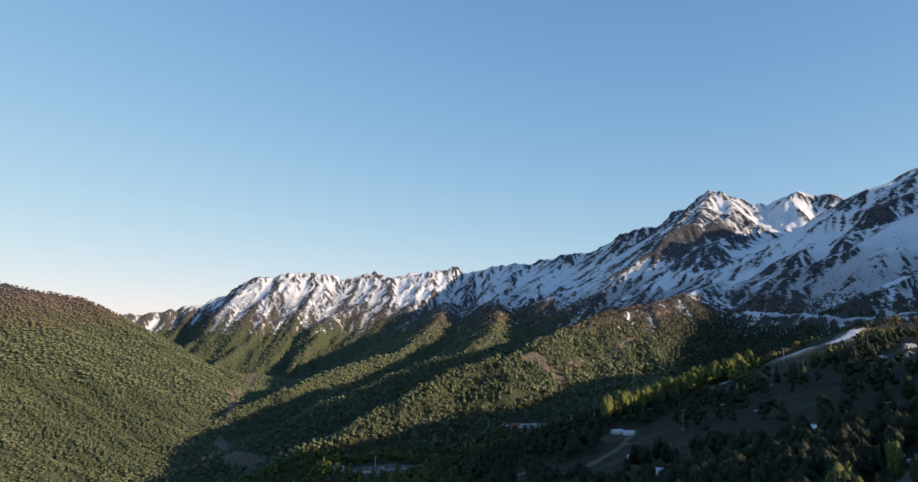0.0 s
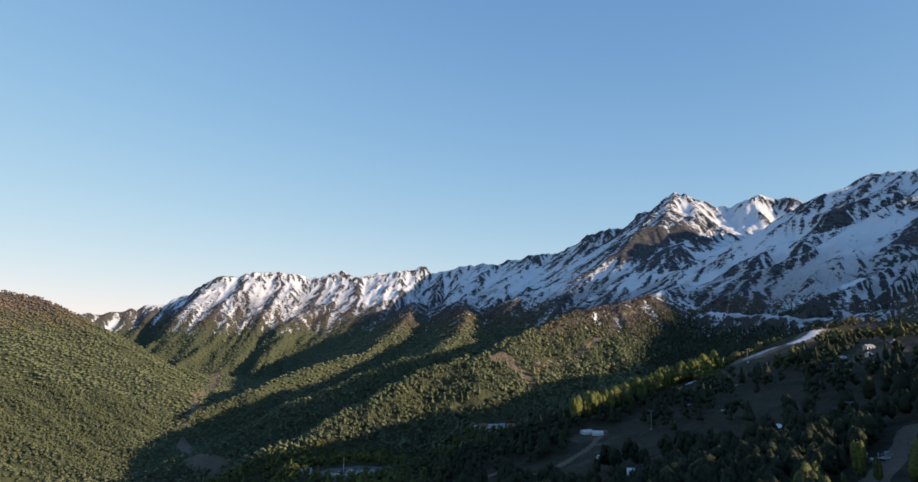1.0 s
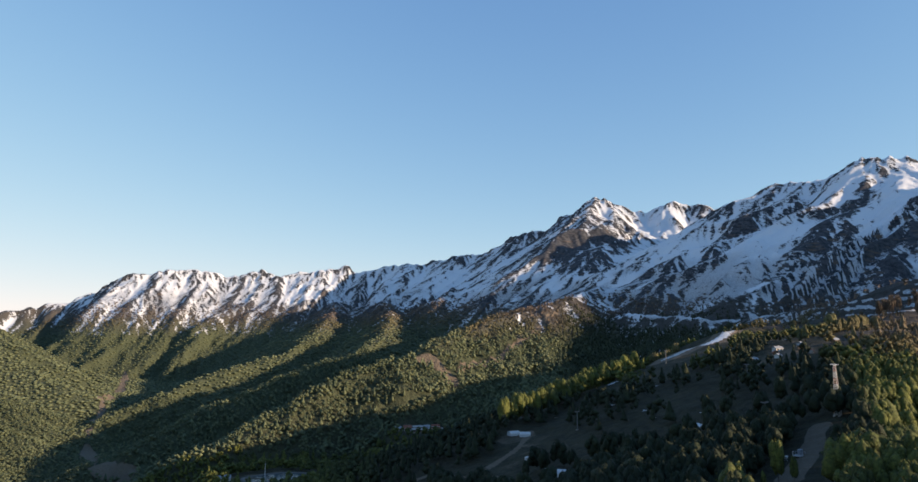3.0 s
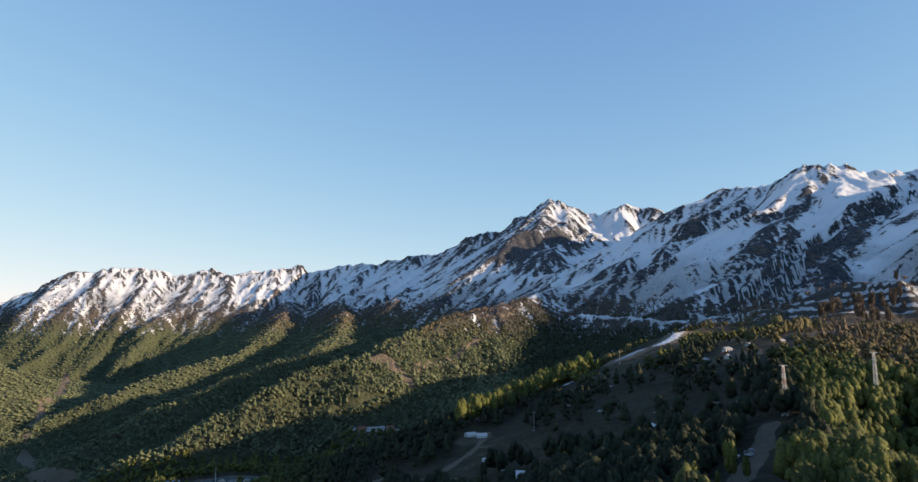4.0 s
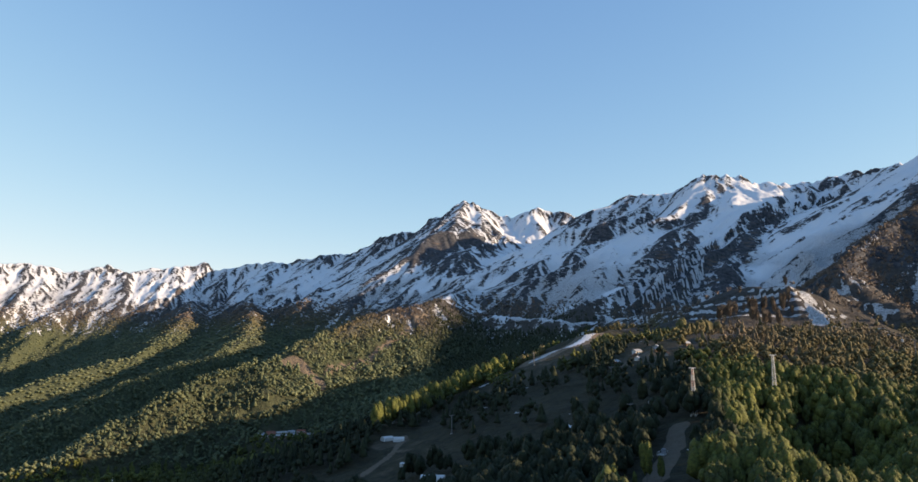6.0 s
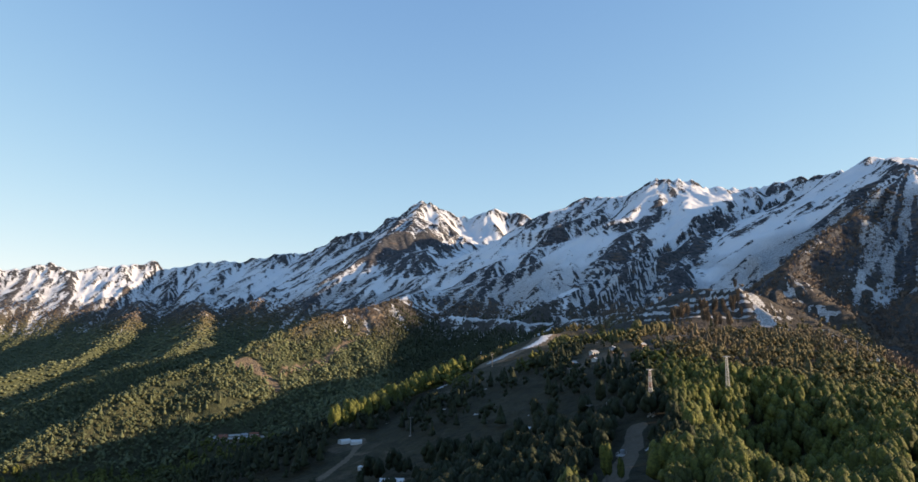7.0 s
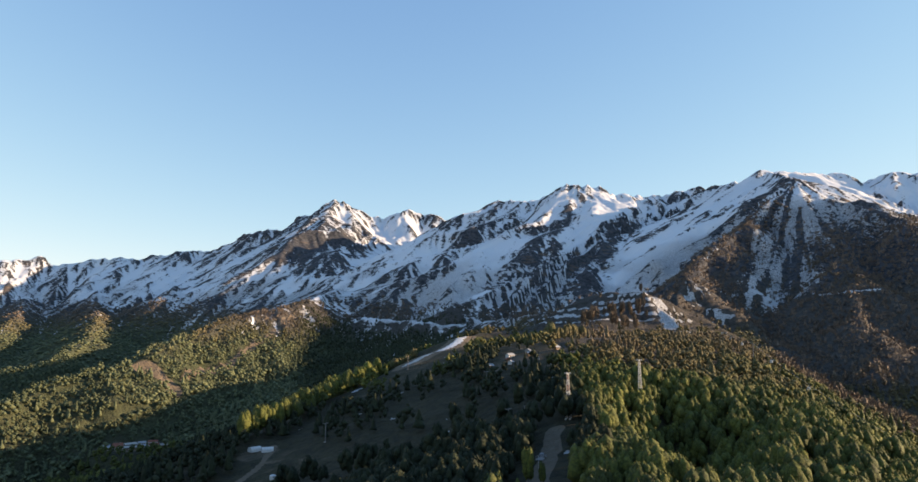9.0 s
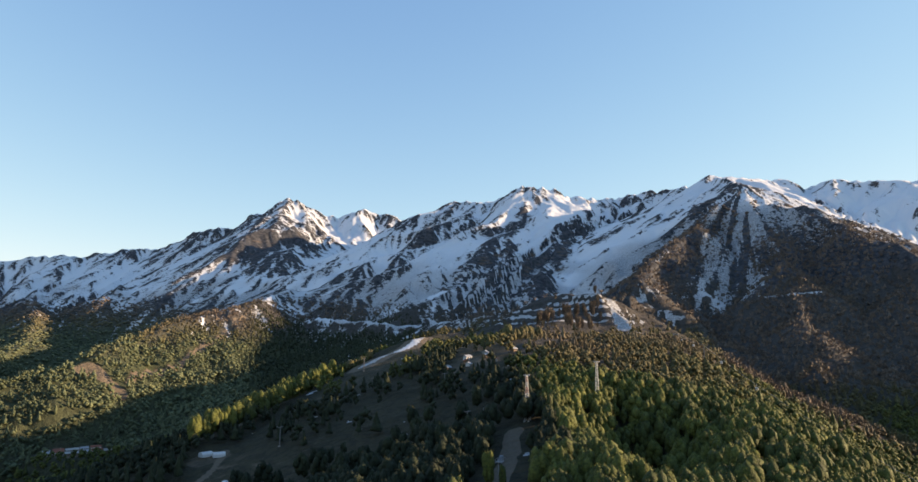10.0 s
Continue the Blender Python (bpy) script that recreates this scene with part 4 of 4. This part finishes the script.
def lattice_tower(px, py, tall, turn, label, band):
    """A tapering four-legged lattice tower with a head of cross-arms and rollers."""
    root = new("lattice_tower")
    wide, narrow = 1.15, 0.42
    at = lambda k, u: ((wide + (narrow - wide) * u) * (1, 1, -1, -1)[k], (wide + (narrow - wide) * u) * (1, -1, -1, 1)[k], u * tall)
    for k in range(4):
        part("leg", solid(beam, at(k, 0), at(k, 1), 0.10), STEEL, root)
    steps = 8
    for n in range(steps):
        u, v = n / steps, (n + 1) / steps
        bm = bmesh.new()
        for k in range(4):
            j = (k + 1) % 4
            beam(bm, at(k, u), at(j, v), 0.045)
            beam(bm, at(j, u), at(k, v), 0.045)
            beam(bm, at(k, v), at(j, v), 0.05)
        part("bracing", bm, (WHITE_PAINT, RUST_PAINT)[n % 2] if band else WHITE_PAINT, root)
    arm = part("cross_arm", solid(box, (0, 0, tall + 0.3), (2.2, 0.4, 0.4), 0.06), WHITE_PAINT, root, "white steel cross-arm")
    for sx in (-0.95, 0.95):
        bm = bmesh.new()
        for k in range(4):
            tube(bm, [(sx - 0.12, -1.2 + 0.8 * k, tall + 0.72), (sx + 0.12, -1.2 + 0.8 * k, tall + 0.72)], [0.3, 0.3], 10)
        part("roller_row", bm, STEEL, arm, "row of steel cable rollers")
    part("ladder", solid(lambda bm: [beam(bm, (-0.25 + 0.5 * s, -wide + 0.9 * 0.4, 0.5), (-0.25 + 0.5 * s, -narrow, tall), 0.04) for s in (0, 1)]), STEEL, root)
    for k in range(4):
        x0, y0, _ = at(k, 0)
        part("footing", solid(box, (x0, y0, -0.4), (0.9, 0.9, 1.6), 0.05), CONCRETE, root)
    return tagged(place(root, px, py, turn, 0.0), label, "lift tower", "lift towers")


lattice_tower(220, 290, -11.2 - ground_at(220, 290), 25, "white and red steel lattice tower among dark trees", True)
lattice_tower(269, 285, -5.0 - ground_at(269, 285), 25, "white steel lattice tower rising from green woods", False)


def lift_pole(px, py, tall, turn, label):
    """A tubular tower with a cross-arm and roller rows."""
    root = new("ski_lift_tower")
    part("mast", solid(tube, [(0, 0, -0.5), (0, 0, tall * 0.5), (0, 0, tall)], [0.42, 0.34, 0.26], 10), DARK_STEEL, root)
    arm = part("cross_arm", solid(box, (0, 0, tall), (3.8, 0.35, 0.35), 0.05), DARK_STEEL, root)
    for sx in (-1.7, 1.7):
        bm = bmesh.new()
        for k in range(4):
            tube(bm, [(sx - 0.1, -0.9 + 0.6 * k, tall + 0.35), (sx + 0.1, -0.9 + 0.6 * k, tall + 0.35)], [0.24, 0.24], 8)
        part("roller_row", bm, DARK_STEEL, arm)
    part("footing", solid(box, (0, 0, -0.2), (1.6, 1.6, 0.9), 0.08), CONCRETE, root)
    return tagged(place(root, px, py, turn, 0.0), label, "lift tower", "ski lift towers")


for px, py, tall, turn in ((200, 316, 13, 20), (258, 420, 12, 20), (505, 372, 19, 45), (150, 455, 12, 35), (300, 620, 12, 35)):
    lift_pole(px, py, tall, turn, "grey tubular ski lift tower beside the trees")


def house(px, py, long, deep, tall, turn, wall, roof_mat, label, category="house"):
    """A gabled building with roof, door, windows and chimney."""
    root = new("house" if category == "house" else "building")
    body = part("wall", solid(box, (0, 0, tall / 2), (long, deep, tall), 0.03), wall, root)
    rise = deep * 0.32
    bm = bmesh.new()
    over, t = 0.5, 0.22
    for s in (1, -1):
        a = [bm.verts.new((sx * (long / 2 + over), s * (deep / 2 + over), tall - over * 0.6 + dz)) for sx in (-1, 1) for dz in (0, t)]
        r = [bm.verts.new((sx * (long / 2 + over), 0, tall + rise + dz)) for sx in (-1, 1) for dz in (0, t)]
        for f in ((a[1], a[3], r[3], r[1]), (a[0], r[0], r[2], a[2]), (a[0], a[2], a[3], a[1]), (a[0], a[1], r[1], r[0]), (a[2], r[2], r[3], a[3])):
            bm.faces.new(f)
    bmesh.ops.recalc_face_normals(bm, faces=bm.faces)
    top = part("roof", bm, roof_mat, root)
    for sx in (-1, 1):
        bm = bmesh.new()
        bm.faces.new([bm.verts.new(p) for p in ((sx * long / 2, -deep / 2, tall - 0.02), (sx * long / 2, deep / 2, tall - 0.02), (sx * long / 2, 0, tall + rise))])
        part("gable", bm, wall, root)
    part("chimney", solid(box, (long * 0.22, deep * 0.15, tall + rise * 0.9), (0.7, 0.7, 1.6), 0.04), CONCRETE, top)
    part("door", solid(box, (-long * 0.3, -deep / 2 - 0.03, 1.05), (1.0, 0.08, 2.1), 0.01), TIMBER, body)
    for k in range(max(2, int(long / 3))):
        wx = -long / 2 + (k + 0.75) * long / (max(2, int(long / 3)) + 0.5)
        for side in (-1, 1):
            pane = part("window", solid(box, (wx, side * (deep / 2 + 0.03), tall * 0.58), (1.1, 0.08, 1.1), 0.01), DARK_GLASS, body)
            part("frame", solid(box, (wx, side * (deep / 2 + 0.05), tall * 0.58 - 0.62), (1.4, 0.2, 0.1)), WHITE_PAINT, pane)
    return tagged(place(root, px, py, turn, 0.2), label, category)


VILLAGE = ((296, 470, 9, 6, 3.4, 20, TIMBER, ROOF_GREY, "brown timber lodge with a grey roof"), (309, 462, 8, 6, 3.2, 65, TIMBER, ROOF_RED, "brown timber lodge with a red-brown roof"),
           (318, 472, 10, 6, 3.6, 10, WHITE_PAINT, ROOF_GREY, "white lodge with a grey sheet roof"), (304, 452, 7, 5, 3, 30, WHITE_PAINT, ROOF_GREY, "small white hut with a grey roof"),
           (326, 455, 8, 5, 3.2, -15, TIMBER, ROOF_GREY, "brown timber hut with a grey roof"), (322, 440, 6, 4.5, 2.8, 50, PLASTER, ROOF_RED, "small plaster hut with a red-brown roof"),
           (336, 470, 9, 6, 3.4, 35, PLASTER, ROOF_GREY, "pale plaster lodge with a grey roof"), (312, 409, 10, 6, 4.2, 35, WHITE_PAINT, BLUE_PAINT, "white building with a blue roof above the lift line"),
           (352, 452, 8, 5, 3.2, 15, TIMBER, ROOF_GREY, "brown timber hut at the upper edge of the woods"))
for px, py, long, deep, tall, turn, wall, roof_mat, label in VILLAGE:
    tagged(house(px, py, 0.68 * long, 0.68 * deep, 0.75 * tall, turn, wall, roof_mat, label), group="buildings of the mountain village")
for k in range(11):
    px, py = 68 + 7.6 * (k % 6) * 1.9 + 3 * (k // 6), 1012 + 26 * (k // 6) + 5 * math.sin(k * 2.1)
    made = house(px, py, 9 + 3 * (k % 3), 6, 3.4, 10 * math.sin(k * 1.7), (PLASTER, WHITE_PAINT, TIMBER)[k % 3], (ROOF_GREY, ROOF_RED, CONCRETE)[k % 3],
                 ("pale plaster house with a grey roof", "white house with a red-brown roof", "timber house with a pale grey roof")[k % 3])
    tagged(made, group="houses of the valley settlement")
for px, py, long, turn, mat in ((-118, 668, 12, 15, WHITE_PAINT), (-40, 640, 9, 40, PLASTER), (-20, 648, 7, 10, WHITE_PAINT)):
    house(px, py, long, 6, 3.2, turn, mat, ROOF_GREY, "low service building by the snow-making pond", "service building")


def tent_hall(px, py, long, deep, tall, turn, label):
    """A long hall with an arched fabric roof on frames."""
    root = new("tent_hall")
    n = 10
    ring = [(deep / 2 * math.cos(math.pi * k / n), tall * (0.45 + 0.55 * math.sin(math.pi * k / n))) for k in range(n + 1)]
    ring = [(deep / 2, 0)] + ring + [(-deep / 2, 0)]
    bm = bmesh.new()
    ends = [[bm.verts.new((sx * long / 2, a, b)) for a, b in ring] for sx in (-1, 1)]
    for k in range(len(ring) - 1):
        bm.faces.new((ends[0][k], ends[0][k + 1], ends[1][k + 1], ends[1][k]))
    bmesh.ops.recalc_face_normals(bm, faces=bm.faces)
    part("cover", bm, FABRIC, root)
    for sx in (-1, 1):
        bm = bmesh.new()
        bm.faces.new([bm.verts.new((sx * (long / 2 - 0.02), a, b)) for a, b in ring])
        part("end_wall", bm, WHITE_PAINT, root)
    for k in range(5):
        bm = bmesh.new()
        u = -long / 2 + long * k / 4
        tube(bm, [(u, a * 1.01, b * 1.01) for a, b in ring], [0.09] * len(ring), 4)
        part("frame_hoop", bm, STEEL, root)
    part("door", solid(box, (long / 2 + 0.03, 0, 1.3), (0.1, 2.4, 2.6), 0.02), ROOF_GREY, root)
    return tagged(place(root, px, py, turn, 0.15), label, "tent hall")


tent_hall(106, 366, 13, 7, 4.6, -25, "long white fabric hall on bare ground")
for px, py, turn in ((117.5, 506, 15), (124, 498, -10)):
    tagged(tent_hall(px, py, 8, 5.5, 3.4, turn, "white shed with an arched roof by the gravel road"), group="white sheds")


def tank(px, py):
    root = new("water_tank")
    bm = bmesh.new()
    tube(bm, [(0, 0, 0), (0, 0, 2.4)], [1.9, 1.9], 16)
    part("shell", bm, WHITE_PAINT, root)
    bm = bmesh.new()
    tube(bm, [(0, 0, 2.4), (0, 0, 2.9), (0, 0, 3.1)], [2.0, 1.2, 0.2], 16)
    part("lid", bm, FABRIC, root)
    return tagged(place(root, px, py), "round white tank beside the gravel road", "tank")


tank(107, 428)


def pond():
    root = new("snow_making_pond")
    bm = bmesh.new()
    n = 48
    outline = [(1 + 0.12 * math.sin(2 * a + 0.6) + 0.05 * math.sin(5 * a), a) for a in (2 * math.pi * k / n for k in range(n))]
    bm.faces.new([bm.verts.new((26 * r * math.cos(a), 19 * r * math.sin(a), 0.9)) for r, a in outline])
    m = Nodes("dark_pond_water", 0.25)
    m.shader.inputs["IOR"].default_value = 1.33
    m.shader.inputs["Specular IOR Level"].default_value = 0.2
    m.bump(m.noise(0.8, 3), 0.06, 0.1)
    part("water", bm, m.done(m.mix(m.noise(0.05, 2), (0.02, 0.035, 0.045), (0.03, 0.05, 0.06))), root)
    bm = bmesh.new()
    rims = []
    for grow, up in ((0.99, 0.6), (1.03, 1.6), (1.12, 1.7), (1.22, -0.6)):
        rims.append([bm.verts.new((26 * grow * r * math.cos(a), 19 * grow * r * math.sin(a), up)) for r, a in outline])
    for a, b in zip(rims[:-1], rims[1:]):
        for k in range(n):
            j = (k + 1) % n
            bm.faces.new((a[k], b[k], b[j], a[j]))
    part("bank", bm, GRAVEL, root, "dark gravel bank")
    return tagged(place(root, -72, 676, 10, 0.0), "dark water pond with a raised gravel bank", "pond")


pond()


def guyed_mast(px, py, tall):
    root = new("radio_mast")
    part("pole", solid(tube, [(0, 0, -0.4), (0, 0, tall * 0.6), (0, 0, tall)], [0.32, 0.26, 0.14], 8), WHITE_PAINT, root)
    for k in range(3):
        part("platform", solid(tube, [(0, 0, tall * (0.5 + 0.22 * k)), (0, 0, tall * (0.5 + 0.22 * k) + 0.3)], [0.6, 0.6], 8), STEEL, root)
    part("antenna", solid(tube, [(0, 0, tall), (0, 0, tall + 2)], [0.06, 0.04], 6), STEEL, root)
    return tagged(place(root, px, py, 0, 0.0), "slender white mast standing by the pond", "mast")


guyed_mast(-79, 650, 18.5)


def top_station(px, py, turn):
    """The low lift station at the crest, with its portal frame."""
    root = new("lift_station")
    part("platform", solid(box, (0, 0, 0.6), (16, 7, 1.6), 0.1), CONCRETE, root)
    for sx in (-2.2, 2.2):
        part("post", solid(tube, [(sx, 0, 0.5), (sx, 0, 11)], [0.35, 0.28], 8), STEEL, root)
    for up in (7.5, 10.4):
        part("cross_beam", solid(box, (0, 0, up), (7.0, 0.5, 0.5), 0.05), STEEL, root)
    hut = part("cabin", solid(box, (-5.5, 0, 2.9), (4.2, 4, 3.0), 0.08), WHITE_PAINT, root)
    part("window", solid(box, (-5.5, -2.03, 3.2), (2.6, 0.08, 1.0)), DARK_GLASS, hut)
    part("roof", solid(box, (-5.5, 0, 4.55), (4.8, 4.6, 0.3), 0.05), ROOF_GREY, hut)
    return tagged(place(root, px, py, turn, 0.2), "pale lift station with a portal frame on the wooded crest", "lift station")


top_station(592, 463, -38)


def gondola(px, py, pz, turn):
    root = new("gondola_cabin")
    part("cabin", solid(box, (0, 0, 0), (2.0, 1.9, 2.2), 0.3), WHITE_PAINT, root)
    part("window_band", solid(box, (0, 0, 0.35), (2.04, 1.94, 0.8), 0.28), DARK_GLASS, root)
    part("hanger", solid(tube, [(0, 0, 1.0), (0.0, 0.1, 2.2), (0, 0.25, 3.0)], [0.08, 0.07, 0.07], 6), STEEL, root)
    root.matrix_basis = pose(px, py, pz, 0, 0, turn)
    return tagged(root, "white gondola cabin hanging from a steel cable", "gondola cabin", "gondola cabins on the cable")


def rope(name, a, b, sag, r, label):
    bm = bmesh.new()
    pts = [(a[0] + (b[0] - a[0]) * u, a[1] + (b[1] - a[1]) * u, a[2] + (b[2] - a[2]) * u - 4 * sag * u * (1 - u)) for u in (k / 24 for k in range(25))]
    tube(bm, pts, [r] * 25, 5)
    me = bpy.data.meshes.new(name)
    bm.to_mesh(me)
    bm.free()
    me.materials.append(STEEL)
    return tagged(new(name, me), label, "cable"), pts


crest_top = (592, 463, ground_at(592, 463) + 10.5)
pole_top = (505, 372, ground_at(505, 372) + 19.2)
low_end = (330, 130, ground_at(330, 130) + 22)
_, upper = rope("lift_cable", crest_top, pole_top, 1.5, 0.06, "thin steel lift cable above the woods")
_, lower = rope("lift_cable", pole_top, low_end, 6, 0.06, "thin steel lift cable above the woods")
for px, py, pz in (upper[6], upper[16], lower[3], lower[8], lower[14]):
    gondola(px, py, pz - 3.0, 46)


def snow_gun(px, py, turn):
    root = new("snow_gun")
    for k in range(3):
        a = 2.09 * k
        part("leg", solid(tube, [(0.9 * math.cos(a), 0.9 * math.sin(a), 0), (0, 0, 1.1)], [0.07, 0.07], 5), STEEL, root)
    barrel = part("barrel", solid(tube, [(-0.9, 0, 1.5), (-0.5, 0, 1.55), (0.6, 0, 1.7), (0.9, 0, 1.75)], [0.55, 0.6, 0.55, 0.48], 12), WHITE_PAINT, root)
    part("fan_guard", solid(tube, [(-0.95, 0, 1.5), (-0.9, 0, 1.5)], [0.5, 0.5], 12), STEEL, barrel)
    return tagged(place(root, px, py, turn, 0.05), "white snow gun parked beside the lift track", "snow gun", "snow guns")


snow_gun(172, 262, 30)
snow_gun(176, 271, 60)
snow_gun(183, 283, 20)


def lamp_post(px, py, tall):
    root = new("lamp_post")
    part("pole", solid(tube, [(0, 0, -0.3), (0, 0, tall)], [0.12, 0.08], 8), STEEL, root)
    part("lamp_head", solid(box, (0.35, 0, tall), (0.9, 0.35, 0.2), 0.05), STEEL, root)
    part("footing", solid(box, (0, 0, 0), (0.6, 0.6, 0.4), 0.04), CONCRETE, root)
    return tagged(place(root, px, py, 40, 0.0), "thin grey lamp post beside the lift track", "lamp post", "lamp posts")


for px, py in ((166, 249), (196, 292), (222, 330)):
    lamp_post(px, py, 6.5)


def loading_deck(px, py):
    root = new("loading_deck")
    part("deck", solid(box, (0, 0, 0.5), (7, 3.2, 0.3), 0.04), CONCRETE, root)
    for sx in (-3.2, 0, 3.2):
        for sy in (-1.4, 1.4):
            part("post", solid(box, (sx, sy, 0.9), (0.12, 0.12, 1.9)), STEEL, root)
    for sy in (-1.4, 1.4):
        part("rail", solid(box, (0, sy, 1.8), (6.8, 0.08, 0.08)), STEEL, root)
    part("drive_housing", solid(box, (1.5, 0, 1.9), (2.2, 1.6, 1.6), 0.12), ROOF_GREY, root)
    return tagged(place(root, px, py, 35, 0.1), "low concrete loading deck with steel rails at the lift track", "loading deck")


loading_deck(178, 262)
